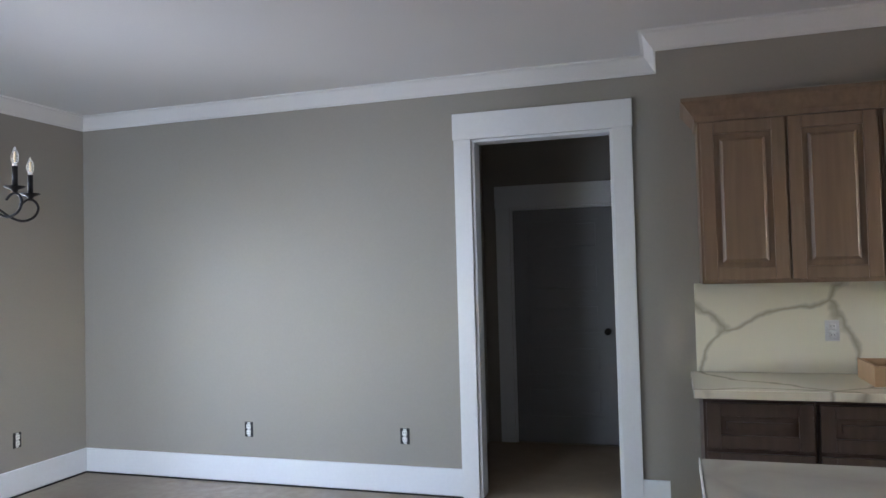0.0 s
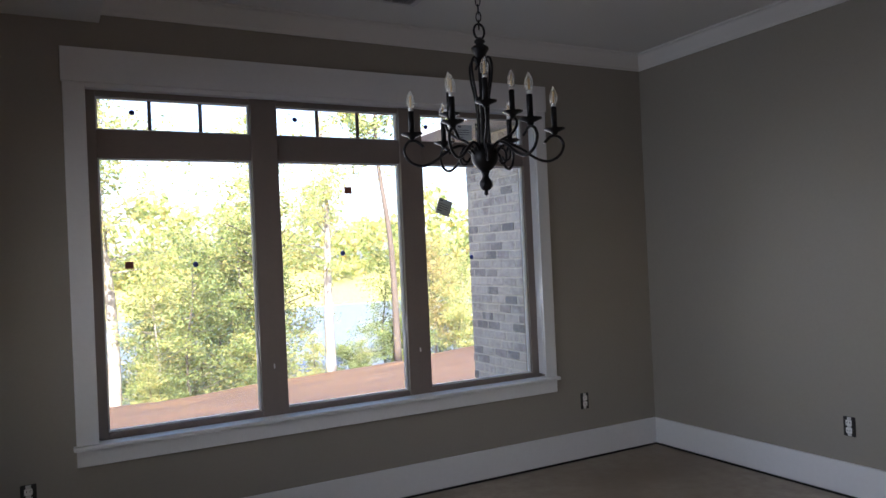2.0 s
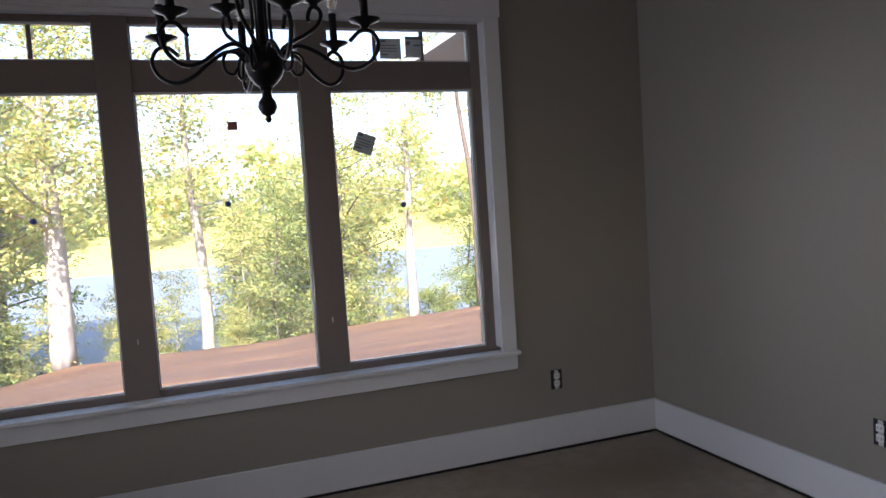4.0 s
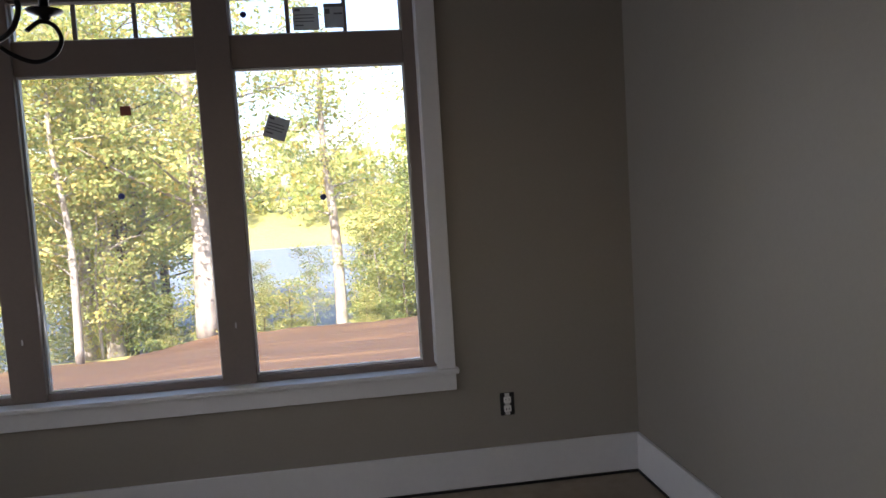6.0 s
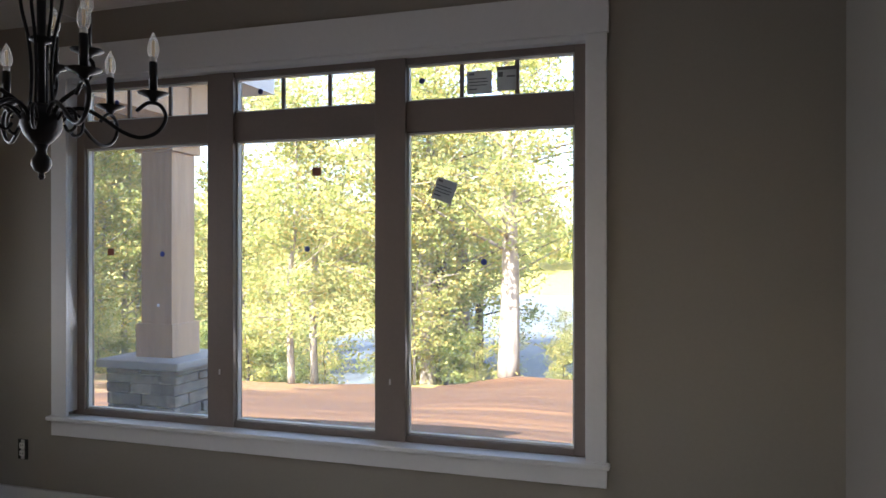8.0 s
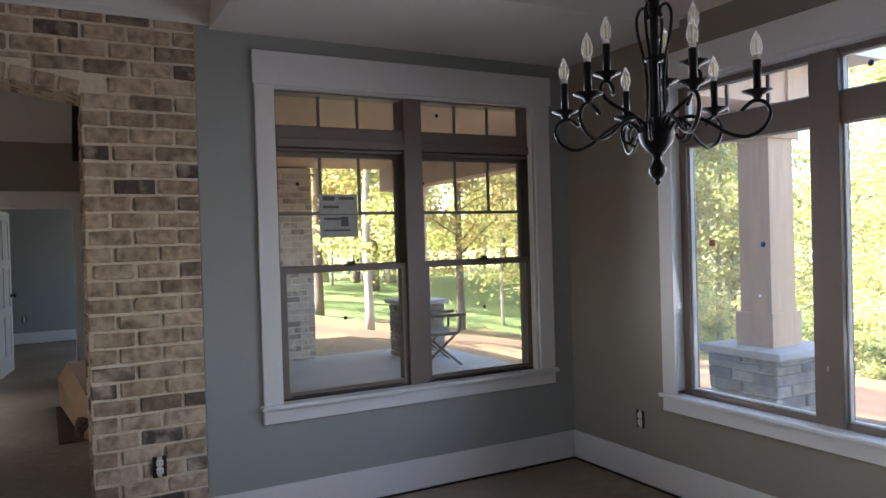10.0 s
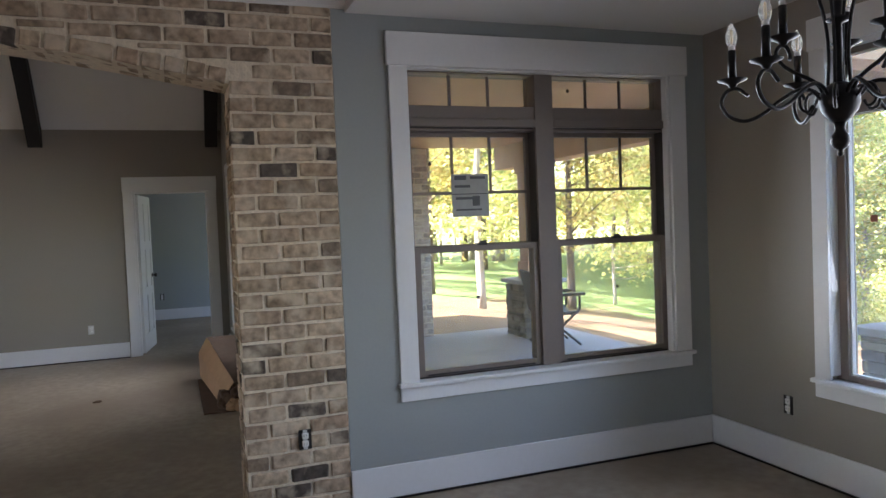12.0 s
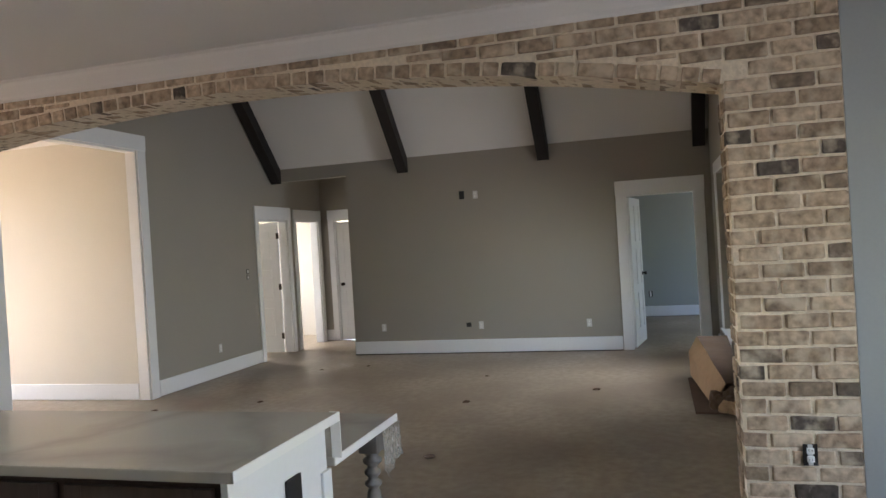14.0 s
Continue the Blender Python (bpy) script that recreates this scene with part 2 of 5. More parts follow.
def marble(name, light=(0.66, 0.63, 0.51), vein=(0.36, 0.33, 0.255), rough=0.16, width=0.024):
    m = bpy.data.materials.new(name)
    m.use_nodes = True
    n, l = m.node_tree.nodes, m.node_tree.links
    b = n["Principled BSDF"]
    b.inputs["Roughness"].default_value = rough
    tc = n.new("ShaderNodeTexCoord")
    mp = n.new("ShaderNodeMapping")
    mp.inputs["Rotation"].default_value = (0.6, 0.5, 0.9)
    l.new(tc.outputs["Object"], mp.inputs[0])
    bend = n.new("ShaderNodeTexNoise")
    bend.inputs["Scale"].default_value, bend.inputs["Detail"].default_value = 2.2, 4
    l.new(mp.outputs[0], bend.inputs["Vector"])
    push = n.new("ShaderNodeVectorMath")
    push.operation = 'MULTIPLY_ADD'
    push.inputs[1].default_value = (0.35, 0.35, 0.35)
    l.new(bend.outputs["Color"], push.inputs[0])
    l.new(mp.outputs[0], push.inputs[2])
    low = n.new("ShaderNodeTexVoronoi")
    low.feature = 'DISTANCE_TO_EDGE'
    low.inputs["Scale"].default_value = 1.25
    l.new(push.outputs[0], low.inputs["Vector"])
    r = n.new("ShaderNodeValToRGB")
    r.color_ramp.elements[0].position, r.color_ramp.elements[0].color = 0.0, (*vein, 1)
    r.color_ramp.elements[1].position, r.color_ramp.elements[1].color = width, (*light, 1)
    l.new(low.outputs[0], r.inputs[0])
    l.new(r.outputs[0], b.inputs["Base Color"])
    return m


MARBLE = marble("veined_white_quartz")
DUSTY = marble("dusty_stone_top", (0.52, 0.505, 0.455), (0.43, 0.415, 0.37), 0.24, 0.10)


# ---- mesh helpers ----
def box(bm, x0, x1, y0, y1, z0, z1, bevel=0.0):
    r = bmesh.ops.create_cube(bm, size=1)
    bmesh.ops.scale(bm, vec=(abs(x1 - x0), abs(y1 - y0), abs(z1 - z0)), verts=r["verts"])
    bmesh.ops.translate(bm, vec=((x0 + x1) / 2, (y0 + y1) / 2, (z0 + z1) / 2), verts=r["verts"])
    if bevel:
        es = list({e for v in r["verts"] for e in v.link_edges})
        bmesh.ops.bevel(bm, geom=es, offset=bevel, segments=2, affect='EDGES', profile=0.5)
    return bm


def boxes(*rows, bevel=0.0):
    bm = bmesh.new()
    for row in rows:
        box(bm, *row, bevel=bevel)
    return bm


def lathe(profile, steps=16, centre=(0, 0, 0), bm=None):
    """Turn a profile of (radius, height) about the vertical."""
    bm = bm or bmesh.new()
    rings = []
    for r, z in profile:
        rings.append([bm.verts.new((centre[0] + r * math.cos(2 * math.pi * i / steps), centre[1] + r * math.sin(2 * math.pi * i / steps), centre[2] + z)) for i in range(steps)])
    for a, b in zip(rings, rings[1:]):
        for i in range(steps):
            bm.faces.new((a[i], a[(i + 1) % steps], b[(i + 1) % steps], b[i]))
    bm.faces.new(rings[0][::-1])
    bm.faces.new(rings[-1])
    for f in bm.faces:
        f.smooth = True
    return bm


def tube(points, radius, steps=8, fine=5, bm=None, taper=None):
    """A round bar along a smooth line through the points."""
    bm = bm or bmesh.new()
    P = [Vector(p) for p in points]
    path = []
    for i in range(len(P) - 1):
        a, b, c, d = P[max(i - 1, 0)], P[i], P[i + 1], P[min(i + 2, len(P) - 1)]
        for k in range(fine):
            t = k / fine
            path.append(0.5 * ((2 * b) + (c - a) * t + (2 * a - 5 * b + 4 * c - d) * t * t + (3 * b - a - 3 * c + d) * t ** 3))
    path.append(P[-1])
    rings, up = [], Vector((0.31, 0.17, 0.93))
    for i, p in enumerate(path):
        d = (path[min(i + 1, len(path) - 1)] - path[max(i - 1, 0)]).normalized()
        u = (up - d * up.dot(d))
        u = u.normalized() if u.length > 1e-4 else d.orthogonal().normalized()
        up = u
        v = d.cross(u)
        r = radius if taper is None else radius + (taper - radius) * i / (len(path) - 1)
        rings.append([bm.verts.new(p + (u * math.cos(2 * math.pi * j / steps) + v * math.sin(2 * math.pi * j / steps)) * r) for j in range(steps)])
    for a, b in zip(rings, rings[1:]):
        for j in range(steps):
            f = bm.faces.new((a[j], a[(j + 1) % steps], b[(j + 1) % steps], b[j]))
            f.smooth = True
    bm.faces.new(rings[0][::-1])
    bm.faces.new(rings[-1])
    return bm


def mesh_of(name, bm, mat):
    bmesh.ops.recalc_face_normals(bm, faces=bm.faces)
    me = bpy.data.meshes.new(name)
    bm.to_mesh(me)
    bm.free()
    me.materials.append(mat)
    return me


def thing(name, bm, mat, label="", category="", group="", kind=""):
    return tagged(new(name, mesh_of(name, bm, mat)), label, category, group, kind)


def base(name, at, label="", category="", group="", kind=""):
    ob = new(name)
    ob.empty_display_size = 0.1
    ob.location = at
    return tagged(ob, label, category, group, kind)


def part(name, bm, mat, parent, label=""):
    """One mesh under a thing; the mesh is given in world metres."""
    ob = new(name, mesh_of(name, bm, mat))
    ob.parent = parent
    if not parent.parent:
        ob.matrix_parent_inverse = Matrix.Translation(-parent.location)
    return tagged(ob, label)


def wall(name, axis, p0, p1, a0, a1, z0, z1, mat, holes=(), label=""):
    """A wall between p0 and p1 across, from a0 to a1 along, with openings (a, b, bottom, top)."""
    bm = bmesh.new()
    cuts = sorted({a0, a1, *[h[0] for h in holes], *[h[1] for h in holes]})
    for a, b in zip(cuts, cuts[1:]):
        spans = [(z0, z1)]
        for h in holes:
            if h[0] < (a + b) / 2 < h[1]:
                spans = [s for lo, hi in spans for s in ((lo, min(hi, h[2])), (max(lo, h[3]), hi)) if s[1] - s[0] > 1e-4]
        for lo, hi in spans:
            if axis == "y":
                box(bm, a, b, p0, p1, lo, hi)
            else:
                box(bm, p0, p1, a, b, lo, hi)
    bmesh.ops.remove_doubles(bm, verts=bm.verts, dist=1e-5)
    return thing(name, bm, mat, label, "wall", kind="structure")


# ---- the shell ----
XE, XF, YS, CH = 4.49, -5.85, -8.66, 2.743
YL = -2.56          # living room north wall
thing("floor", boxes((-0.2, 7.0, -12.5, 0.0, -0.2, 0.0), (-9.8, -0.2, -12.5, -2.4, -0.2, 0.0), (-9.8, -5.98, -2.4, 0.0, -0.2, 0.0)), SLAB, "bare stained concrete slab floor", "floor", kind="structure")
wall("wall_north", "y", 0.0, 0.2, -0.2, XE + 0.2, 0, 2.9, PAINT, [(0.90, 3.57, 0.575, 2.31)], "painted wall with a triple window")
wall("wall_east", "x", XE, XE + 0.13, -4.32, 0.0, 0, 2.9, PAINT, [(-4.045, -3.14, 0, 2.33)], "painted wall with a cased doorway")
wall("wall_west", "x", -0.2, 0.0, -2.375, 0.0, 0, 2.9, SKYLITPAINT, [(-1.99, -0.27, 0.60, 2.345)], "painted wall with blue sky light put into its colour, and a double window")
wall("wall_kitchen_east", "x", 4.0, 4.13, -9.4, -4.32, 0, 2.9, PAINT, (), "painted kitchen wall behind cabinets")
wall("wall_kitchen_return", "y", -4.45, -4.32, 4.13, 6.3, 0, 2.9, PAINT)
# This window opening is assumed; it lies out of view behind the fill lamp.
wall("wall_kitchen_south", "y", -9.53, -9.4, -0.3, 4.13, 0, 2.9, PAINT, [(1.0, 3.4, 1.0, 2.2)], "painted kitchen wall with an added, unseen window opening")
wall("wall_living_far", "x", XF - 0.13, XF, -7.47, YL, 0, 2.9, PAINT, [(-3.62, -2.76, 0, 2.0)], "painted far wall with a cased bedroom door")
thing("wall_hall_header", boxes((XF - 0.13, XF, YS, -7.47, 2.57, 2.9)), PAINT, "painted wall above the hall opening", "wall", kind="structure")
wall("wall_living_north", "y", YL, -2.375, XF - 0.13, -0.3, 0, 6.0, PAINT, [(-5.05, -2.9, 0.33, 2.13)], "painted wall with tall porch windows")
wall("wall_living_south", "y", YS - 0.13, YS, -7.73, 0.0, 0, 6.0, PAINT, [(-2.92, -1.12, 0, 2.74), (-6.24, -5.39, 0, 2.02), (-7.30, -6.52, 0, 2.02)], "painted wall with a wide cased opening")
wall("wall_hall_north", "y", -7.47, -7.34, -7.73, XF - 0.13, 0, 2.76, PAINT)
wall("wall_hall_end", "x", -7.58, -7.45, YS, -7.47, 0, 2.76, PAINT, [(-8.43, -7.70, 0, 2.02)])
thing("ceiling_hall", boxes((-7.73, XF - 0.13, YS, -7.34, 2.76, 2.86)), CEIL, "white hall ceiling", "ceiling", kind="structure")
thing("ceiling", boxes((-0.02, 7.0, -9.5, 0.2, CH, CH + 0.1)), CEIL, "smooth white painted ceiling", "ceiling", kind="structure")
# hall behind the east doorway
wall("wall_pantry_back", "x", 6.05, 6.15, -4.45, -2.0, 0, 2.9, PAINT, [(-3.93, -3.05, 0, 2.0)])
wall("wall_pantry_north", "y", -2.82, -2.7, XE + 0.13, 6.05, 0, 2.9, PAINT)
wall("wall_closet_back", "x", 6.6, 6.7, -4.5, -2.6, 0, 2.9, PAINT)
wall("wall_closet_north", "y", -2.7, -2.6, 6.05, 6.7, 0, 2.9, PAINT)
wall("wall_closet_south", "y", -4.6, -4.5, 6.05, 6.7, 0, 2.9, PAINT)
thing("pantry_floor_paper", boxes((XE - 0.0, 6.04, -4.3, -2.83, 0.002, 0.006)), PAPER, "crumpled brown paper laid over the hall floor", "floor paper", kind="structure")
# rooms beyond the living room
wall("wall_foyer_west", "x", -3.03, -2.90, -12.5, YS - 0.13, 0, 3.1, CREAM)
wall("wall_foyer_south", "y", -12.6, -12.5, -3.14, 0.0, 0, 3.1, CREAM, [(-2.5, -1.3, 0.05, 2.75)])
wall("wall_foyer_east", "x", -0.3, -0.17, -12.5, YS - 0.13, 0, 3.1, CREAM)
thing("ceiling_foyer", boxes((-3.14, -0.17, -12.6, YS - 0.13, 3.0, 3.1)), CEIL, kind="structure")
wall("wall_bedroom_back", "x", -9.75, -9.62, -6.0, 0.2, 0, 2.9, SKYLITPAINT)
wall("wall_bedroom_south", "y", -6.13, -6.0, -9.7, XF - 0.13, 0, 2.9, SKYLITPAINT)
# Unseen opening, added with the bedroom fill lamp.
wall("wall_bedroom_north", "y", 0.0, 0.13, -9.7, XF - 0.13, 0, 2.9, SKYLITPAINT, [(-8.8, -7.2, 0.8, 2.2)])
wall("wall_bedroom_east", "x", XF - 0.13, XF, -2.375, 0.13, -0.3, 2.9, SKYLITPAINT)
thing("ceiling_bedroom", boxes((-9.75, XF - 0.13, -6.1, 0.2, 2.75, 2.85)), CEIL, kind="structure")
# Unseen opening, added with the side room fill lamp.
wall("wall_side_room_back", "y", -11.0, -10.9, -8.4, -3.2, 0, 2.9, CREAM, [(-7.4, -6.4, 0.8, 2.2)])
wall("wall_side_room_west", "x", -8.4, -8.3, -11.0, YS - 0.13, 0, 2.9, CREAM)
thing("ceiling_side_room", boxes((-8.4, -3.14, -11.0, YS - 0.13, 2.6, 2.7)), CEIL, kind="structure")


def vault(name, xa, za, xb, zb, thick=0.12):
    """A sloped ceiling panel across the living room."""
    bm = bmesh.new()
    v = [bm.verts.new(p) for p in ((xa, YS, za), (xb, YS, zb), (xb, YL, zb), (xa, YL, za), (xa, YS, za + thick), (xb, YS, zb + thick), (xb, YL, zb + thick), (xa, YL, za + thick))]
    for q in ((0, 1, 2, 3), (7, 6, 5, 4), (0, 4, 5, 1), (1, 5, 6, 2), (2, 6, 7, 3), (3, 7, 4, 0)):
        bm.faces.new([v[k] for k in q])
    return thing(name, bm, CEIL, "white painted vaulted ceiling slope", "ceiling", kind="structure")


RISE = 1.1
XR = (XF - 0.3) / 2
ZR = 2.75 + (XR - XF) * RISE
vault("ceiling_vault_west", XF - 0.1, 2.75 - 0.1 * RISE, XR, ZR)
vault("ceiling_vault_east", -0.32, 2.75, XR, ZR)


def beam(y):
    """A dark boxed rafter beam under the far slope, square cut at the wall."""
    bm = bmesh.new()
    x0, x1 = XF + 0.004, XR
    pts = [(x0, 2.745), (x1, ZR - 0.005), (x1, ZR - 0.25), (x0 + 0.02, 2.54), (x0, 2.54)]
    a = [bm.verts.new((p, y - 0.075, q)) for p, q in pts]
    b = [bm.verts.new((p, y + 0.075, q)) for p, q in pts]
    bm.faces.new(a)
    bm.faces.new(b[::-1])
    for i in range(len(pts)):
        bm.faces.new((a[i], a[(i + 1) % 5], b[(i + 1) % 5], b[i]))
    return thing("ceiling_beam", bm, BEAM, "black stained wooden beam under the vaulted ceiling", "ceiling beam", "beams of the vaulted ceiling")


for y in (-8.57, -6.6, -4.63, -2.68):
    beam(y)


# ---- trim ----
def run(name, pieces, label, bevel=0.004):
    return thing(name, boxes(*pieces, bevel=bevel), TRIM, label, "trim", kind="structure")


BH = 0.187
T = 0.018
gap = 0.012   # shadow gap left for the flooring
run("baseboard_north", [(0.0, XE, -T, 0, gap, BH)], "tall white baseboard")
run("baseboard_west", [(0, T, -2.375, -T, gap, BH)], "tall white baseboard")
run("baseboard_east", [(XE - T, XE, -3.03, -T, gap, BH)], "tall white baseboard")
run("baseboard_east_end", [(XE - T, XE, -4.32, -4.16, gap, BH)], "white baseboard beside the doorway")
run("baseboard_living_far", [(XF, XF + T, -7.47, -3.74, gap, BH)], "tall white baseboard")
run("baseboard_living_south", [(-5.29, -3.06, YS, YS + T, gap, BH)], "tall white baseboard")
run("baseboard_living_north", [(XF, -0.3, YL - T, YL, gap, BH)], "tall white baseboard")
run("baseboard_foyer", [(-2.90, -2.90 + T, -12.5, YS - 0.13, gap, BH)], "tall white baseboard")
run("baseboard_bedroom", [(-9.62, -9.62 + T, -6.0, 0.0, gap, BH)], "tall white baseboard")
run("baseboard_side_room", [(-8.3, -3.2, -10.9, -10.9 + T, gap, BH)], "tall white baseboard")
run("baseboard_hall", [(-7.45, -7.45 + T, YS, -8.53, gap, BH)], "white baseboard")
# Black strips fill the gap to give its shade.
thing("floor_gap_line", boxes((0.0, XE, -T - 0.003, -0.001, 0.001, gap - 0.001), (0.001, T + 0.003, -2.375, -T, 0.001, gap - 0.001), (XE - T - 0.003, XE - 0.001, -3.03, -T, 0.001, gap - 0.001), (XF + 0.001, XF + T + 0.003, -7.47, -3.74, 0.001, gap - 0.001)), BLACK, "black strip standing for the shade in the gap under the baseboards", "trim", kind="structure")


def crown(name, axis, at, a0, a1, side, z=CH, height=0.103, reach=0.085, mitre=(0, 0)):
    """A cove crown moulding along a wall; side is the way into the room."""
    prof = [(0, -height), (0.010, -height), (0.014, -height + 0.014), (0.03, -height + 0.032), (0.055, -0.035), (0.068, -0.016), (reach, -0.010), (reach, 0), (0, 0)]
    bm = bmesh.new()
    ends = []
    for a, m in zip((a0, a1), mitre):
        ends.append([bm.verts.new((a + m * p, at + side * p, z + q) if axis == "y" else (at + side * p, a + m * p, z + q)) for p, q in prof])
    k = len(prof)
    for i in range(k):
        bm.faces.new((ends[0][i], ends[0][(i + 1) % k], ends[1][(i + 1) % k], ends[1][i]))
    bm.faces.new(ends[0])
    bm.faces.new(ends[1][::-1])
    return thing(name, bm, CEIL, "white cove crown moulding", "crown moulding", kind="structure")


crown("crown_north", "y", 0, 0, XE, -1)
crown("crown_east", "x", XE, -4.32, 0, -1)
crown("crown_west", "x", 0, -9.4, 0, 1, height=0.125)
crown("crown_kitchen", "x", 4.0, -9.4, -4.32, -1, mitre=(0, 1))
crown("crown_jog", "y", -4.32, 4.0, XE, 1, mitre=(-1, 0))
crown("crown_foyer", "x", -2.90, -12.5, YS - 0.13, 1, z=3.0)


def casing(name, axis, face, side, a0, a1, top, width=0.11, head=0.17, jamb=(0, 0), label="white painted door casing", depth=0.02):
    """Door trim round an opening a0..a1: two legs, a taller head with a cap, and the jamb through the wall."""
    ob = base(name, (0, 0, 0), label, "door frame", kind="structure")
    f0, f1 = sorted((face, face + side * depth))
    g0, g1 = sorted((face, face + side * (depth + 0.006)))
    def put(nm, a, b, lo, hi, p0, p1):
        part(nm, boxes((a, b, p0, p1, lo, hi) if axis == "y" else (p0, p1, a, b, lo, hi), bevel=0.003), TRIM, ob)
    put("casing_leg", a0 - width, a0, 0.004, top, f0, f1)
    put("casing_leg", a1, a1 + width, 0.004, top, f0, f1)
    put("casing_head", a0 - width - 0.006, a1 + width + 0.006, top, top + head, g0, g1)
    if jamb != (0, 0):
        j0, j1 = jamb
        put("jamb", a0, a0 + 0.02, 0.004, top, j0, j1)
        put("jamb", a1 - 0.02, a1, 0.004, top, j0, j1)
        put("jamb_head", a0 + 0.02, a1 - 0.02, top - 0.02, top, j0, j1)
    return ob


casing("door_casing_1", "x", XE, -1, -4.045, -3.14, 2.33, 0.115, 0.172, (XE + 0.001, XE + 0.129), "white casing of the tall dining doorway")
casing("door_casing_2", "x", 6.05, -1, -3.93, -3.05, 2.0, 0.12, 0.19, (6.051, 6.149), "grey white casing in the dim hall")
casing("door_casing_3", "x", XF, 1, -3.62, -2.76, 2.0, 0.11, 0.18, (XF - 0.129, XF - 0.001), "white casing of the bedroom door")
casing("door_casing_4", "y", YS, 1, -2.92, -1.12, 2.74, 0.13, 0.17, (YS - 0.129, YS - 0.001), "white casing of the wide foyer opening")
casing("door_casing_5", "y", YS, 1, -6.24, -5.39, 2.02, 0.09, 0.19, (YS - 0.129, YS - 0.001), "white casing of a hall door")
casing("door_casing_6", "y", YS, 1, -7.30, -6.52, 2.02, 0.09, 0.17, (YS - 0.129, YS - 0.001), "white casing of a bright hall doorway")
casing("door_casing_7", "x", -7.45, 1, -8.43, -7.70, 2.02, 0.1, 0.17, (-7.579, -7.451), "white casing at the end of the hall")


# ---- windows ----
def window_north():
    w = base("window_1", (2.23, 0, 0.575), "triple picture window with transoms, taupe frames and white casing", "window", kind="structure")
    y0, y1 = 0.055, 0.125
    xs = [0.90, 0.972, 1.724, 1.868, 2.603, 2.750, 3.493, 3.57]
    zs = [0.575, 0.606, 1.955, 2.093, 2.258, 2.31]
    fr = [(0.90, 0.972, y0, y1, 0.575, 2.31), (1.724, 1.868, y0 - 0.012, y1, 0.575, 2.31), (2.603, 2.750, y0 - 0.012, y1, 0.575, 2.31), (3.493, 3.57, y0, y1, 0.575, 2.31)]
    for r in fr:
        part("window_frame", boxes(r, bevel=0.004), FRAME, w, "taupe mullion")
    for a, b in ((0.972, 1.724), (1.868, 2.603), (2.750, 3.493)):
        for lo, hi in ((0.575, 0.606), (1.955, 2.093), (2.258, 2.31)):
            part("window_frame", boxes((a, b, y0, y1, lo, hi), bevel=0.003), FRAME, w)
        for lo, hi in ((0.606, 1.955), (2.093, 2.258)):
            # slim bright glazing bead and the pane
            part("glazing_bead", boxes((a, a + 0.008, y0 + 0.02, y0 + 0.045, lo, hi), (b - 0.008, b, y0 + 0.02, y0 + 0.045, lo, hi), (a + 0.008, b - 0.008, y0 + 0.02, y0 + 0.045, lo, lo + 0.008), (a + 0.008, b - 0.008, y0 + 0.02, y0 + 0.045, hi - 0.008, hi)), TRIM, w)
            p = part("pane", boxes((a + 0.002, b - 0.002, y0 + 0.046, y0 + 0.052, lo + 0.002, hi - 0.002)), GLASS, w)
            p.visible_shadow = False
        for k in (1, 2):
            x = a + (b - a) * k / 3
            part("muntin", boxes((x - 0.009, x + 0.009, y0 + 0.034, y0 + 0.045, 2.101, 2.25)), FRAME, w)
    part("jamb_liner", boxes((0.901, 0.925, 0.0, y0, 0.60, 2.309), (3.545, 3.569, 0.0, y0, 0.60, 2.309), (0.925, 3.545, 0.0, y0, 2.285, 2.309)), TRIM, w)
    part("window_sill", boxes((0.815, 3.645, -0.045, 0.052, 0.556, 0.578), bevel=0.005), TRIM, w, "white window stool")
    part("apron", boxes((0.828, 3.632, -0.02, -0.001, 0.477, 0.556), bevel=0.003), TRIM, w)
    part("casing_leg", boxes((0.828, 0.925, -0.02, -0.001, 0.578, 2.305), bevel=0.003), TRIM, w)
    part("casing_leg", boxes((3.548, 3.632, -0.02, -0.001, 0.578, 2.305), bevel=0.003), TRIM, w)
    part("casing_head", boxes((0.822, 3.640, -0.026, -0.001, 2.305, 2.468), bevel=0.003), TRIM, w)
    part("sash_lock", boxes((1.792, 1.799, y0 - 0.02, y0 - 0.012, 0.83, 0.855), bevel=0.002), VENT, w)
    part("sash_lock", boxes((2.675, 2.682, y0 - 0.02, y0 - 0.012, 0.83, 0.855), bevel=0.002), VENT, w)
    part("sill_flashing", boxes((0.9, 3.57, y1, 0.26, 0.5, 0.575)), FRAME, w)
    return w


window_north()


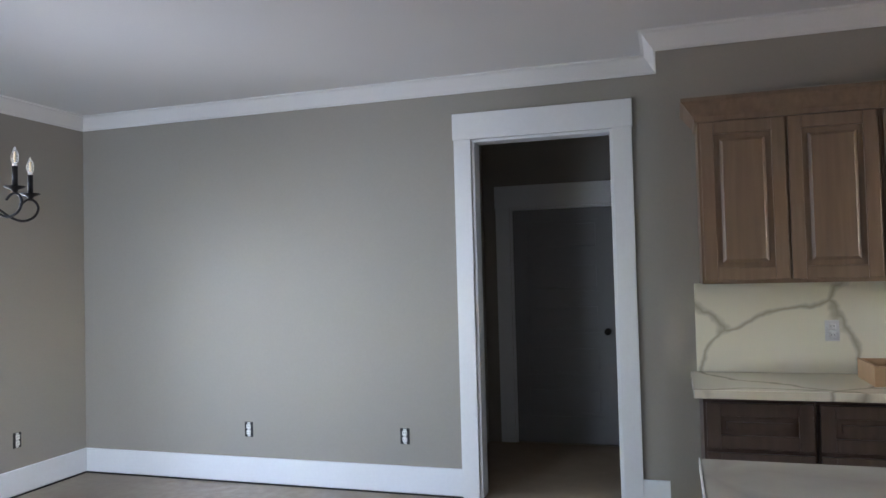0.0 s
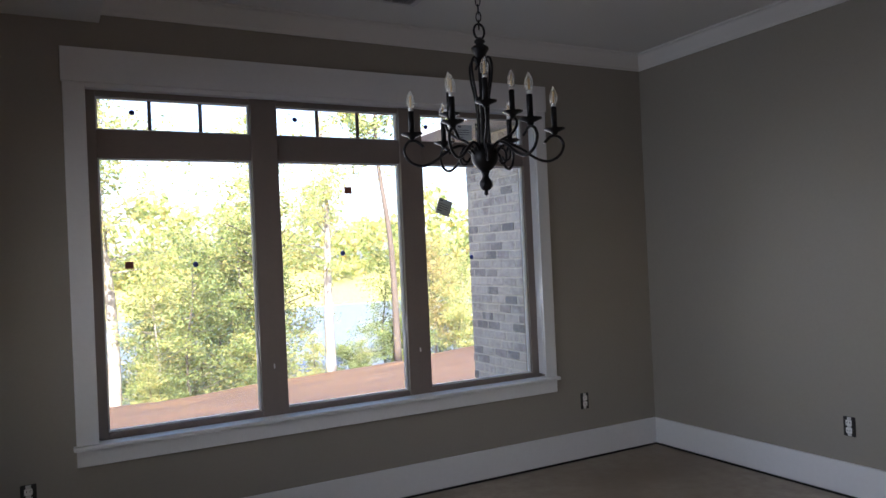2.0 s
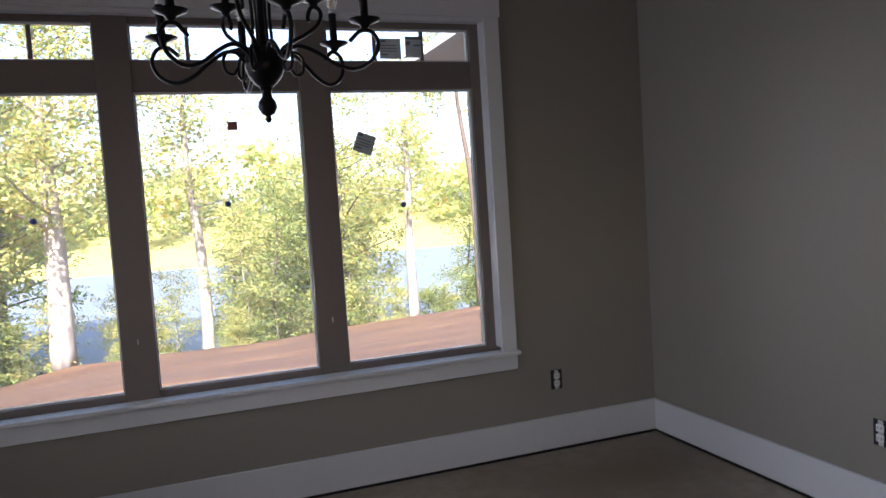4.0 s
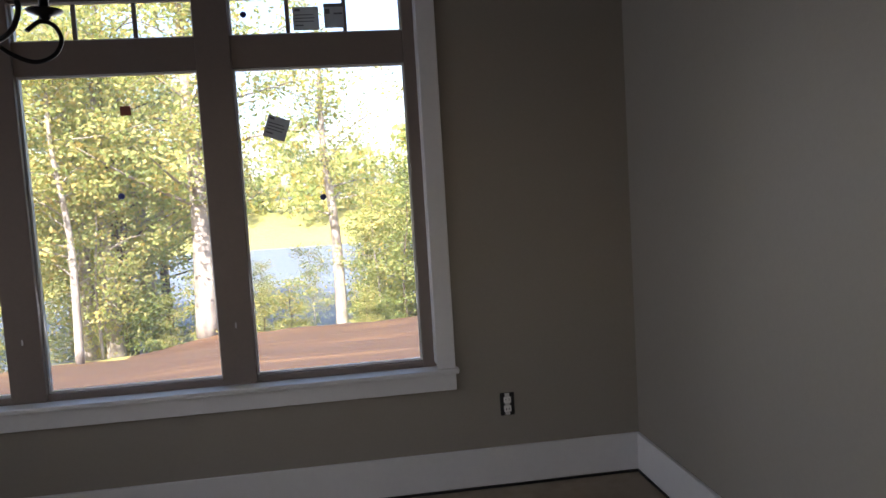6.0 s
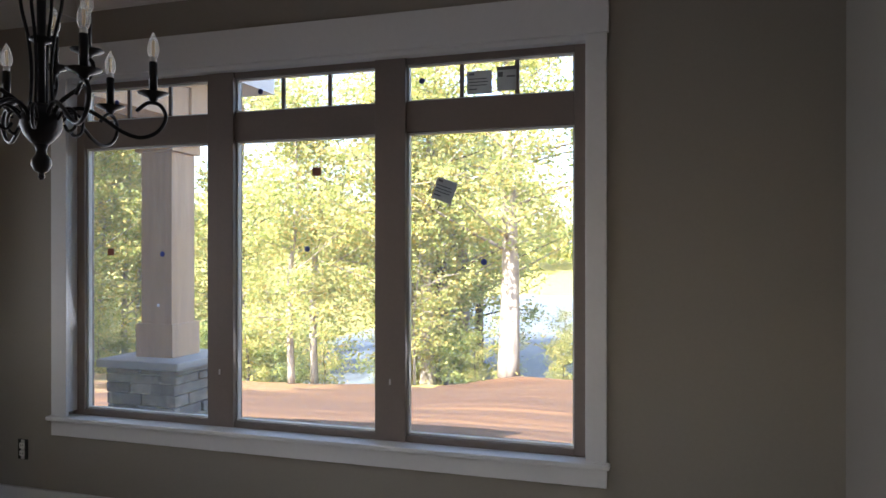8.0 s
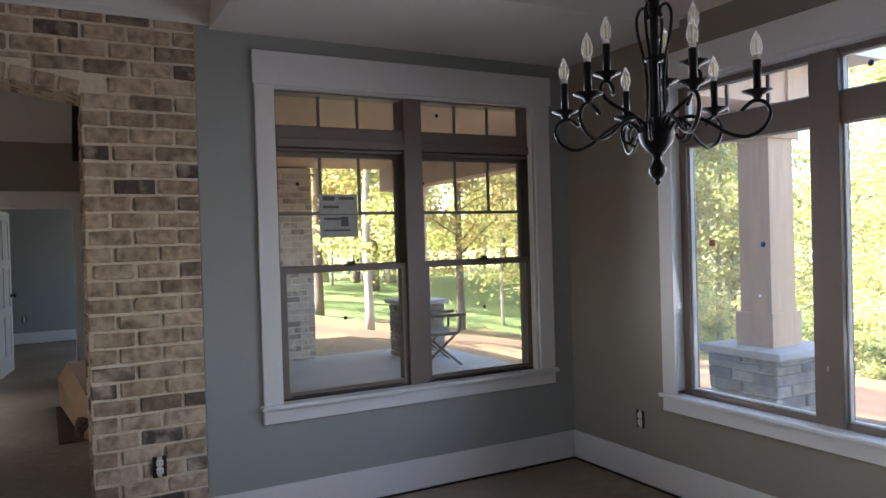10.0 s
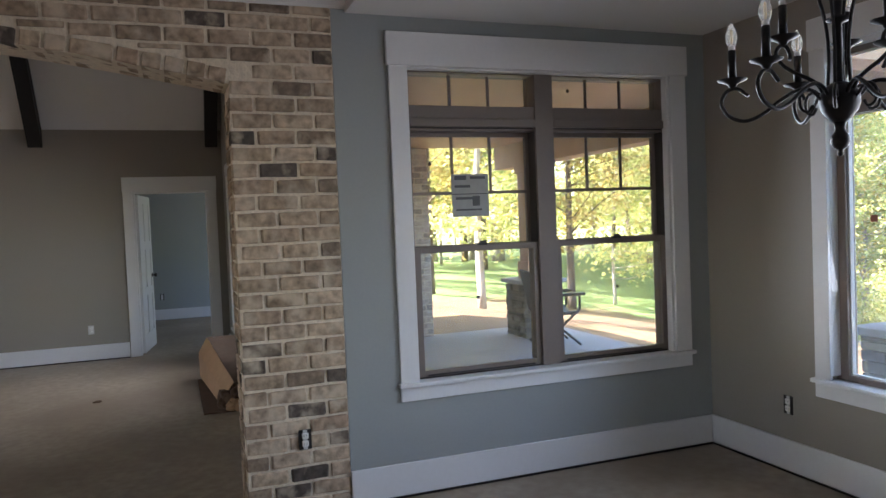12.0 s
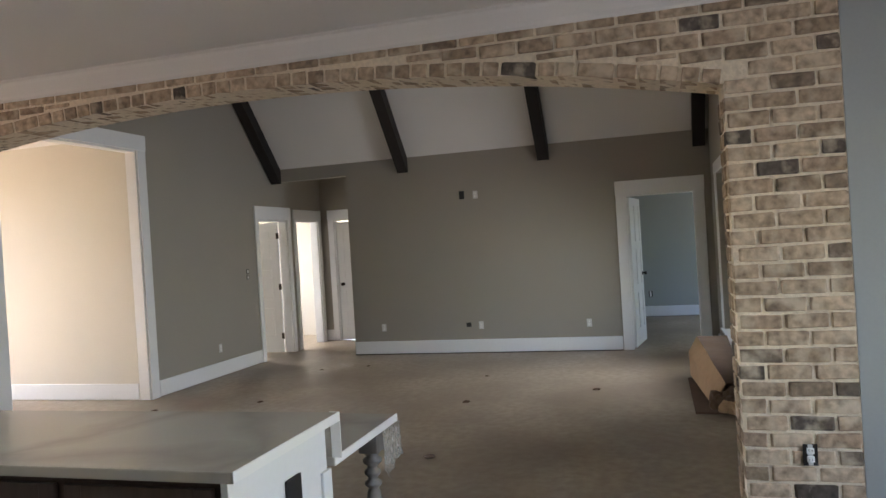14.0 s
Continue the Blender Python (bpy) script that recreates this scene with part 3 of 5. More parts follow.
def window_west():
    w = base("window_2", (0, -1.13, 0.6), "double hung window pair with transoms, taupe frames and white casing", "window", kind="structure")
    x0, x1 = -0.185, -0.05
    for lo, hi, out in ((-1.99, -1.951, 0), (-1.185, -1.066, 0.012), (-0.285, -0.27, 0)):
        part("window_frame", boxes((x0, x1 + out, lo, hi, 0.60, 2.345), bevel=0.004), FRAME, w, "taupe jamb")
    for a, b in ((-1.951, -1.185), (-1.066, -0.285)):
        for lo, hi in ((0.60, 0.622), (2.066, 2.136), (2.318, 2.345)):
            part("window_frame", boxes((x0, x1, a, b, lo, hi), bevel=0.003), FRAME, w)
        part("transom_rail", boxes((x0, x1 + 0.014, a, b, 2.018, 2.066), bevel=0.004), FRAME, w)
        part("head_jamb", boxes((x0, x1 - 0.012, a, b, 1.998, 2.011), bevel=0.002), FRAME, w)
        # Black bar painted in for the shade between head jamb and transom rail.
        part("head_gap", boxes((x0, x1 - 0.02, a, b, 2.011, 2.018)), BLACK, w)
        def pane(lo, hi, x, a=a, b=b):
            p = part("pane", boxes((x - 0.003, x + 0.003, a + 0.002, b - 0.002, lo, hi)), HAZYGLASS, w)
            p.visible_shadow = False
        # the upper sash is set well behind the lower sash
        part("upper_sash", boxes((-0.165, -0.135, a, a + 0.024, 1.33, 1.998), (-0.165, -0.135, b - 0.022, b, 1.33, 1.998), (-0.165, -0.135, a + 0.024, b - 0.022, 1.972, 1.998), (-0.165, -0.135, a + 0.024, b - 0.022, 1.33, 1.355), bevel=0.002), FRAME, w)
        part("lower_sash", boxes((-0.09, -0.058, a, a + 0.036, 0.622, 1.348), (-0.09, -0.058, b - 0.032, b, 0.622, 1.348), (-0.09, -0.058, a + 0.036, b - 0.032, 0.622, 0.662), (-0.09, -0.058, a + 0.036, b - 0.032, 1.316, 1.348), bevel=0.002), FRAME, w)
        mid = (a + b) / 2 + 0.02
        part("sash_lock", boxes((-0.058, -0.035, mid - 0.03, mid + 0.03, 1.348, 1.362), (-0.056, -0.04, mid - 0.012, mid + 0.03, 1.362, 1.374), bevel=0.003), DARKFRAME, w)
        part("sash_pull", boxes((-0.058, -0.048, a + 0.05, b - 0.05, 0.632, 0.640), bevel=0.001), DARKFRAME, w)
        for y0, y1 in ((a, a + 0.003), (b - 0.003, b)):
            part("sash_track", boxes((-0.134, x1 - 0.004, y0, y1, 1.352, 1.997)), DARKFRAME, w, "dark sash track")
        # Black bar painted in for the shade line above the sill.
        part("sill_gap", boxes((x1 - 0.006, x1 + 0.002, a, b, 0.6225, 0.628)), BLACK, w)
        pane(0.66, 1.318, -0.075)
        pane(1.353, 1.975, -0.15)
        pane(2.136, 2.318, -0.13)
        for k in (1, 2):
            y = a + (b - 0.05 - a) * k / 3
            part("muntin", boxes((-0.146, -0.136, y + 0.027, y + 0.043, 1.66, 1.973)), FRAME, w)
            part("muntin", boxes((-0.126, -0.116, y + 0.019, y + 0.035, 2.136, 2.318)), FRAME, w)
        part("muntin", boxes((-0.146, -0.136, a + 0.024, b - 0.022, 1.642, 1.66)), FRAME, w)
    part("jamb_liner", boxes((x1, 0.0, -1.989, -1.97, 0.62, 2.344), (x1, 0.0, -0.29, -0.271, 0.62, 2.344), (x1, 0.0, -1.97, -0.29, 2.325, 2.344)), TRIM, w)
    part("window_sill", boxes((x1, 0.045, -2.095, -0.145, 0.598, 0.621), bevel=0.005), TRIM, w, "white window stool")
    part("apron", boxes((0.001, 0.02, -2.08, -0.16, 0.522, 0.598), bevel=0.003), TRIM, w)
    part("casing_leg", boxes((0.001, 0.02, -2.08, -1.975, 0.621, 2.335), bevel=0.003), TRIM, w)
    part("casing_leg", boxes((0.001, 0.02, -0.275, -0.16, 0.621, 2.335), bevel=0.003), TRIM, w)
    part("casing_head", boxes((0.001, 0.027, -2.09, -0.148, 2.335, 2.515), bevel=0.003), TRIM, w)
    return w


window_west()


def window_living():
    w = base("window_3", (-4.0, YL, 0.33), "tall living room window with white casing", "window", kind="structure")
    part("casing_leg", boxes((-5.15, -5.05, YL - 0.02, YL - 0.001, 0.35, 2.13), bevel=0.003), TRIM, w)
    part("casing_leg", boxes((-2.9, -2.8, YL - 0.02, YL - 0.001, 0.35, 2.13), bevel=0.003), TRIM, w)
    part("casing_head", boxes((-5.16, -2.79, YL - 0.025, YL - 0.001, 2.13, 2.25), bevel=0.003), TRIM, w)
    part("window_sill", boxes((-5.17, -2.78, YL - 0.04, YL + 0.06, 0.33, 0.35), bevel=0.003), TRIM, w)
    for x in (-5.05, -4.0, -2.97):
        part("window_frame", boxes((x, x + 0.07, YL + 0.06, YL + 0.12, 0.35, 2.13)), FRAME, w)
    part("window_frame", boxes((-4.98, -4.0, YL + 0.06, YL + 0.12, 1.2, 1.25), (-3.93, -2.97, YL + 0.06, YL + 0.12, 1.2, 1.25)), FRAME, w)
    for a, b in ((-4.98, -4.0), (-3.93, -2.97)):
        p = part("pane", boxes((a, b, YL + 0.085, YL + 0.09, 0.35, 2.13)), GLASS, w)
        p.visible_shadow = False
    return w


window_living()


# ---- the ground outside ----
def height(x, y):
    """The yard falls from the house to the lake; the far shore rises to a field."""
    d = max(y - 2.0, 0.0)
    right = min(max((x - 4) / 22, 0), 1)
    edge = 17.5 + 2.0 * math.sin(x * 0.22 + 1.2) + 7 * right
    left = 0.017 * min(max((1 - x) / 3, 0), 1) + 0.02 * min(max(-x / 12, 0), 1)
    z = -0.3 - min(d, edge) * (0.138 - 0.06 * right + left)
    west = min(max((-x - 17) / 10, 0), 1)
    if d > edge:
        t = min((d - edge) / 9, 1)
        z -= (3 * t * t - 2 * t ** 3) * (3.2 - 2.6 * west)
    if d > 66:
        t = min((d - 66) / 70, 1)
        z += (3 * t * t - 2 * t ** 3) * 6.0
    z = z * (1 - west) + (-0.32 - 0.006 * max(d, 0)) * west
    z += 0.3 * math.exp(-((x + 1.7) ** 2 + (y - 22.3) ** 2) / 2.2)
    return z + 0.05 * noise.noise((x * 0.5, y * 0.5, 0)) + 0.025 * noise.noise((x * 1.9, y * 1.1, 3)) + 0.05 * noise.noise((x * 0.3, y * 1.6, 7)) * (y > 2.2)


def spread(lo, hi, near_lo, near_hi, step):
    out, v = [], near_lo
    while v < near_hi:
        out.append(v)
        v += step
    s, v = step, near_hi
    while v < hi:
        out.append(v)
        s *= 1.25
        v += s
    out.append(hi)
    s, v = step, near_lo - step
    while v > lo:
        out.append(v)
        s *= 1.25
        v -= s
    out.append(lo)
    return sorted(out)


gx, gy = spread(-1500, 1500, -26, 30, 0.6), spread(-1500, 1500, -6, 40, 0.25)
verts = [(x, y, height(x, y) if -300 < x < 300 and -60 < y < 400 else -0.3) for y in gy for x in gx]
faces = [(j * len(gx) + i, j * len(gx) + i + 1, (j + 1) * len(gx) + i + 1, (j + 1) * len(gx) + i) for j in range(len(gy) - 1) for i in range(len(gx) - 1)]
me = bpy.data.meshes.new("ground")
me.from_pydata(verts, [], faces)
for m in (DIRT, GRASS, LAWN, LITTER, SUNLITGROUND, SHADEGRASS):
    me.materials.append(m)


def cover(x, y):
    """Which cover lies on the ground here: clay by the house, sun-brightened litter, brown litter, shade-darkened grass
    and lawn to the west.
    """
    wob = 0.9 * math.sin(y * 0.55) + 0.5 * math.sin(y * 1.7 + x * 0.4)
    if y > 60 or abs(x) > 60:
        return 1
    if x < -17 + wob and y < 18:
        return 2
    if y > 20 and x < -4:
        return 1
    if x < -12.6 + wob:
        return 5
    if x < -10.2 + wob:
        return 3
    if x < -6.3 + 0.4 * wob:
        return 4
    return 0


for p in me.polygons:
    p.use_smooth = True
    p.material_index = cover(p.center[0], p.center[1])
ground = tagged(new("ground", me), "red clay yard sloping to a lake and field", "ground", kind="structure")
thing("water", boxes((-16, 220, 24, 82, -6.2, -4.15)), WATER, "pale still lake water", "lake", kind="structure")


# ---- trees ----
def tree_mesh(seed, tall, trunk_r, crown_from, spread_r, leaves, leaf, lean=0.0, limbs=16):
    """Trunk with limbs, and a crown of small separate leaves round the twigs."""
    rng = random.Random(seed)
    bm = bmesh.new()
    top = Vector((lean * tall + rng.uniform(-.3, .3), rng.uniform(-.3, .3), tall))
    trunk = [Vector((0, 0, -0.4)), Vector((0, 0, 0.05)), Vector((rng.uniform(-.1, .1), rng.uniform(-.1, .1), tall * 0.3)) + top * 0.05, top * 0.65 + Vector((rng.uniform(-.2, .2), rng.uniform(-.2, .2), 0)), top]
    tube([trunk[0], trunk[0] * 0.4], trunk_r * 1.7, 10, 2, bm, trunk_r * 1.25)
    tube(trunk[1:], trunk_r * 1.15, 10, 5, bm, trunk_r * 0.2)
    tips = []
    for k in range(limbs):
        f = crown_from + (0.97 - crown_from) * (k + rng.random()) / limbs
        start = top * f
        ang = rng.uniform(0, 2 * math.pi)
        reach = spread_r * (1.1 - 0.75 * abs(f - crown_from - 0.15)) * rng.uniform(0.35, 1.25)
        end = start + Vector((math.cos(ang) * reach, math.sin(ang) * reach, reach * rng.uniform(0.05, 0.6)))
        mid = start.lerp(end, 0.5) + Vector((0, 0, rng.uniform(-.15, .3)))
        tube([start, mid, end], trunk_r * 0.3 * (1.15 - f), 5, 3, bm, 0.012)
        for q in range(5):
            tips.append((start.lerp(end, 0.35 + 0.16 * q) + Vector((rng.gauss(0, .3), rng.gauss(0, .3), rng.gauss(0, .25))), rng.uniform(0.12, 0.3) + 0.14 * spread_r / 3))
    tips.append((top, 0.5))
    wood = bm
    v, fcs = [], []
    per = leaves // len(tips)
    for c, r in tips:
        if rng.random() < 0.12:
            continue
        for _ in range(int(per * rng.uniform(0.5, 1.5))):
            p = c + Vector((rng.gauss(0, r), rng.gauss(0, r), rng.gauss(0, r * 0.62)))
            u = Vector((rng.gauss(0, 1), rng.gauss(0, 1), rng.gauss(0, .6))).normalized()
            w = u.orthogonal().normalized()
            w = (w * math.cos(rng.uniform(0, 6)) + u.cross(w) * math.sin(rng.uniform(0, 6))).normalized()
            s = leaf * rng.uniform(0.6, 1.3)
            i = len(v)
            v += [p - u * s, p + w * s * 0.5, p + u * s, p - w * s * 0.5]
            fcs.append((i, i + 1, i + 2, i + 3))
    lm = bpy.data.meshes.new("crown")
    lm.from_pydata([tuple(a) for a in v], [], fcs)
    return wood, lm


def tree_thing(seed, tall, trunk_r, crown_from, spread_r, leaves, leaf, mat, bark, label, lean=0.0, limbs=28, category="tree", name="tree"):
    ob = base(name, (0, 0, -200), label, category)
    wood, lm = tree_mesh(seed, tall, trunk_r, crown_from, spread_r, leaves, leaf, lean, limbs)
    t = new("trunk" if category == "tree" else "stems", mesh_of("trunk", wood, bark))
    t.parent = ob
    lm.materials.append(mat)
    c = new("crown", lm)
    c.parent = ob
    return ob


KINDS = [
    tree_thing(11, 12.0, 0.36, 0.36, 4.2, 12000, 0.095, LEAF, BARK, "tall hardwood with pale trunk and yellow green leaves"),
    tree_thing(12, 14.0, 0.22, 0.30, 3.4, 8000, 0.098, LEAF, DARKBARK, "tall hardwood with brown trunk and thinning autumn leaves"),
    tree_thing(13, 10.0, 0.12, 0.22, 2.6, 9000, 0.088, LEAF, BARK, "slim young hardwood with pale stem"),
    tree_thing(14, 9.0, 0.10, 0.12, 2.5, 9000, 0.088, GREENLEAF, BARK, "slim green tree at the edge of the clay"),
    tree_thing(15, 15.0, 0.17, 0.62, 2.2, 3000, 0.13, GREENLEAF, DARKBARK, "tall bare trunked pine like tree", 0.01, 12),
    tree_thing(16, 11.0, 0.16, 0.25, 3.0, 8000, 0.105, ORANGELEAF, DARKBARK, "hardwood in orange autumn leaf"),
    tree_thing(17, 2.6, 0.04, 0.05, 1.3, 3500, 0.09, GREENLEAF, DARKBARK, "leafy green bush at the edge of the clay", 0, 14, "bush", "bush"),
    tree_thing(19, 13.0, 0.24, 0.40, 3.2, 5500, 0.098, LEAF, BARK, "tall sparse hardwood with thinning yellow leaves", 0.01, 22),
    tree_thing(18, 3.6, 0.05, 0.05, 1.4, 3500, 0.09, LEAF, DARKBARK, "yellowing bush at the edge of the clay", 0, 14, "bush", "bush"),
    tree_thing(21, 7.5, 0.055, 0.10, 1.7, 5600, 0.075, LEAF, BARK, "slender sapling with pale stem and yellowing leaves", 0.02, 34),
    tree_thing(22, 8.0, 0.06, 0.08, 1.9, 6400, 0.075, GREENLEAF, DARKBARK, "slender leafy green sapling on the bank", -0.02, 36),
    tree_thing(23, 7.0, 0.06, 0.12, 1.9, 4200, 0.09, ORANGELEAF, DARKBARK, "small tree in thin orange autumn leaf", 0.03, 30),
]


def plant(kind, x, y, scale=1.0, turn=None, group="trees round the yard", drop=0.0):
    rng = random.Random(int(x * 131 + y * 977))
    src = KINDS[kind]
    src.scale = (scale, scale, scale * rng.uniform(0.92, 1.08))
    ob = copy_thing(src, pose(x, y, height(x, y) - 0.05 - drop, 0, 0, rng.uniform(0, 360) if turn is None else turn))
    src.scale = (1, 1, 1)
    ob["group"] = group if kind not in (6, 8) else "bushes along the clay edge"
    return ob


# trees that stand out one by one
plant(0, -1.7, 22.3, 1.0, 40)
plant(7, 2.8, 25.5, 0.95, 80)
plant(2, -4.9, 19.5, 1.0)
plant(2, -8.2, 18.6, 0.95)
plant(1, 8.2, 25.6, 0.85, 60)
plant(7, 10.3, 23.2, 0.8, 200)
plant(9, 9.2, 26.5, 1.0)
plant(4, 12.6, 22.0, 0.8)
rng = random.Random(5)
for k in range(34):          # the wood to the north west
    x = rng.uniform(-24, -4.2)
    plant(rng.choice([0, 1, 2, 2, 7, 9]), x, rng.uniform(20.5, 31) - 0.12 * abs(x + 3), rng.uniform(0.7, 1.1))
for k in range(17):          # saplings that crowd the bank by the water
    x = 3.7 + 5.2 * k / 16 + rng.uniform(-0.3, 0.3)
    plant(rng.choice([9, 9, 10, 3]), x, 24.6 + rng.uniform(0, 4.2), rng.uniform(0.55, 0.92))
for x, y, k, s in ((-0.2, 25.4, 9, 0.5), (0.9, 24.6, 8, 0.62), (1.7, 26.8, 9, 0.55), (13.4, 25.0, 10, 0.72), (14.6, 23.6, 11, 0.74), (15.6, 24.6, 11, 0.8), (16.4, 25.8, 10, 0.7), (17.6, 26.5, 9, 0.7), (19.5, 28.5, 3, 0.6)):
    plant(k, x, y, s)
for k in range(44):          # bushes along the drop, with gaps that open on the lake
    x = rng.uniform(-22, 17)
    if (0.2 < x < 3.0 or -8.5 < x < -0.4) and k % 4:
        continue
    plant(rng.choice([6, 8]), x, 19.5 + 2.0 * math.sin(x * 0.22 + 1.2) + 7 * min(max((x - 4) / 22, 0), 1) + rng.uniform(1.0, 4.0), rng.uniform(0.4, 0.75))
for k in range(34):          # beyond the porch to the west
    x = rng.uniform(-42, -18)
    plant(rng.choice([0, 2, 2, 5, 9, 7]), x, rng.uniform(0, 20) - 0.25 * (x + 18), rng.uniform(0.7, 1.1))
for x, y, k, s in ((-11.6, 3.4, 2, 0.8), (-17.2, 9.0, 5, 0.8), (-16.5, 7.0, 2, 0.8), (-17.5, 4.2, 5, 0.9), (-18.5, 11.5, 9, 1.1)):
    plant(k, x, y, s)
for src in KINDS:
    for o in (*src.children_recursive, src):
        bpy.data.objects.remove(o)


def far_woods():
    """The tree line of the far shore, one mass of leaf clumps."""
    rng = np.random.default_rng(4)
    n = 34000
    ang = rng.uniform(-1.25, 1.25, n)
    crownid = (ang * 40 + rng.normal(0, 0.25, n))
    tops = 9 + 4 * np.sin(np.floor(crownid) * 2.3) + 2 * np.sin(np.floor(crownid) * 5.1)
    d = 118 + 10 * np.sin(np.floor(crownid) * 1.7) + rng.normal(0, 3, n)
    z = rng.power(1.4, n) * tops + rng.normal(0, 0.5, n) - 1.0
    x, y = d * np.sin(ang) * 1.5, d * np.cos(ang) ** 0.6
    v = np.zeros((n, 4, 3))
    for c in range(4):
        off = rng.normal(0, 1, (n, 3))
        off /= np.linalg.norm(off, axis=1)[:, None]
        v[:, c] = np.stack([x, y, z], 1) + off * rng.uniform(0.5, 1.0, n)[:, None]
    m = bpy.data.meshes.new("far_woods")
    m.from_pydata(v.reshape(-1, 3).tolist(), [], np.arange(n * 4).reshape(-1, 4).tolist())
    m.materials.append(LEAF)
    return tagged(new("far_woods", m), "sunlit autumn woods on the far shore", "woods", kind="stuff")


far_woods()


# ---- porch and outside walls ----
thing("porch_floor", boxes((-5.85, -0.2, -2.375, 1.98, -0.3, -0.08), (-0.2, 1.0, 0.35, 1.98, -0.3, -0.08)), PORCHSLAB, "pale concrete porch slab", "porch floor", kind="structure")
thing("porch_ceiling", boxes((-5.85, -0.2, -2.375, 1.55, 2.52, 2.6), (-0.2, 0.78, 0.2, 1.55, 2.52, 2.6)), CEDAR, "tan wooden porch ceiling", "porch ceiling", kind="structure")
thing("porch_header", boxes((-5.85, 0.78, 1.2, 1.46, 2.2, 2.52), (0.5, 0.76, 0.2, 1.2, 2.3, 2.52), bevel=0.005), CEDAR, "tan wood wrapped porch beam", "porch beam", kind="structure")
thing("porch_roof", boxes((-6.2, 1.0, -2.3, 1.9, 2.6, 2.75)), CEIL, "roof edge over the porch", "roof", kind="structure")
thing("house_roof", boxes((-0.3, 7.2, -12.8, 0.25, 2.92, 3.0), (-10, XF - 0.13, -12.8, 0.25, 2.92, 3.0), (XF - 0.13, -0.3, -12.8, YS - 0.13, 3.12, 3.2)), FRAME, "roof deck over the house", "roof", kind="structure")
thing("ridge_roof", boxes((XF - 0.13, -0.2, YS - 0.2, -2.37, 6.0, 6.1), (XF - 0.25, XF - 0.13, YS - 0.2, -2.37, 2.9, 6.0), (-0.3, -0.2, YS - 0.2, -2.37, 2.9, 6.0)), FRAME, "roof over the vaulted room", "roof", kind="structure")


def porch_column(x, y, stone=True):
    c = base("porch_column", (x, y, -0.08), "tan wooden porch column on a stacked stone pier" if stone else "plain tan wooden porch column", "column", "porch columns")
    part("shaft", boxes((x - 0.125, x + 0.125, y - 0.125, y + 0.125, 0.69 if stone else -0.08, 2.2), bevel=0.004), CEDAR, c)
    if not stone:
        return c
    part("shaft_base", boxes((x - 0.15, x + 0.15, y - 0.15, y + 0.15, 0.69, 0.92), bevel=0.004), CEDAR, c)
    part("capital", boxes((x - 0.155, x + 0.155, y - 0.155, y + 0.155, 2.1, 2.2), bevel=0.004), CEDAR, c)
    part("stone_cap", boxes((x - 0.33, x + 0.33, y - 0.33, y + 0.33, 0.635, 0.69), bevel=0.012), CONCRETE, c, "grey cut stone cap")
    pier = part("stone_pier", boxes((x - 0.25, x + 0.25, y - 0.25, y + 0.25, -0.08, 0.635)), MORTAR, c)
    rng = random.Random(int(x * 10))
    z = -0.07
    while z < 0.6:
        h = min(rng.uniform(0.05, 0.09), 0.632 - z)
        for side in range(4):
            a = -0.28
            while a < 0.26:
                w = min(rng.uniform(0.12, 0.3), 0.28 - a)
                o = 0.25 + rng.uniform(0.015, 0.04)
                if side < 2:
                    s = 1 if side else -1
                    r = (x + a, x + a + w - 0.006, y + s * 0.23, y + s * o, z, z + h - 0.005)
                else:
                    s = 1 if side == 3 else -1
                    r = (x + s * 0.23, x + s * o, y + a, y + a + w - 0.006, z, z + h - 0.005)
                b = (min(r[0], r[1]), max(r[0], r[1]), min(r[2], r[3]), max(r[2], r[3]), r[4], r[5])
                st = new("stone", mesh_of("stone", boxes(b, bevel=0.008), STONE))
                st.parent = pier
                a += w
        z += h
    return c


porch_column(0.49, 1.33)
porch_column(-5.02, 1.33)


def folding_chair(x, y, turn):
    c = base("folding_chair", (x, y, -0.08), "grey folding camp chair standing on the porch", "chair")
    c.rotation_euler.z = radians(turn)
    def bit(name, bm, mat):
        ob = new(name, mesh_of(name, bm, mat))
        ob.parent = c
    bm = boxes((-0.27, 0.27, -0.24, 0.24, 0.40, 0.43), bevel=0.012)
    bmesh.ops.subdivide_edges(bm, edges=[e for e in bm.edges if e.calc_length() > 0.3], cuts=4, use_grid_fill=True)
    for v in bm.verts:      # the cloth sags between its bars
        v.co.z -= 0.05 * max(0, 1 - (v.co.x / 0.27) ** 2)
    bit("seat", bm, CHAIRCLOTH)
    bm = boxes((-0.27, 0.27, -0.014, 0.014, -0.02, 0.52), bevel=0.012)
    bmesh.ops.transform(bm, matrix=pose(0, 0.24, 0.42, -12), verts=bm.verts)
    bit("backrest", bm, CHAIRCLOTH)
    for s in (-1, 1):
        bit("leg", tube([(s * 0.26, -0.25, 0.01), (s * 0.26, 0.25, 0.45)], 0.016, 6, 2), BLACK)
        bit("leg", tube([(s * 0.26, 0.25, 0.01), (s * 0.26, -0.25, 0.45)], 0.016, 6, 2), BLACK)
        bit("armrest", boxes((s * 0.26 - 0.035, s * 0.26 + 0.035, -0.32, 0.22, 0.61, 0.65), bevel=0.008), BLACK)
        bit("arm_post", tube([(s * 0.26, -0.25, 0.45), (s * 0.26, -0.25, 0.62)], 0.016, 6, 2), BLACK)
    return c


folding_chair(-4.28, 1.22, 168)

# ---- chandelier ----
CX, CY, DROP = 2.259, -1.447, 0.014


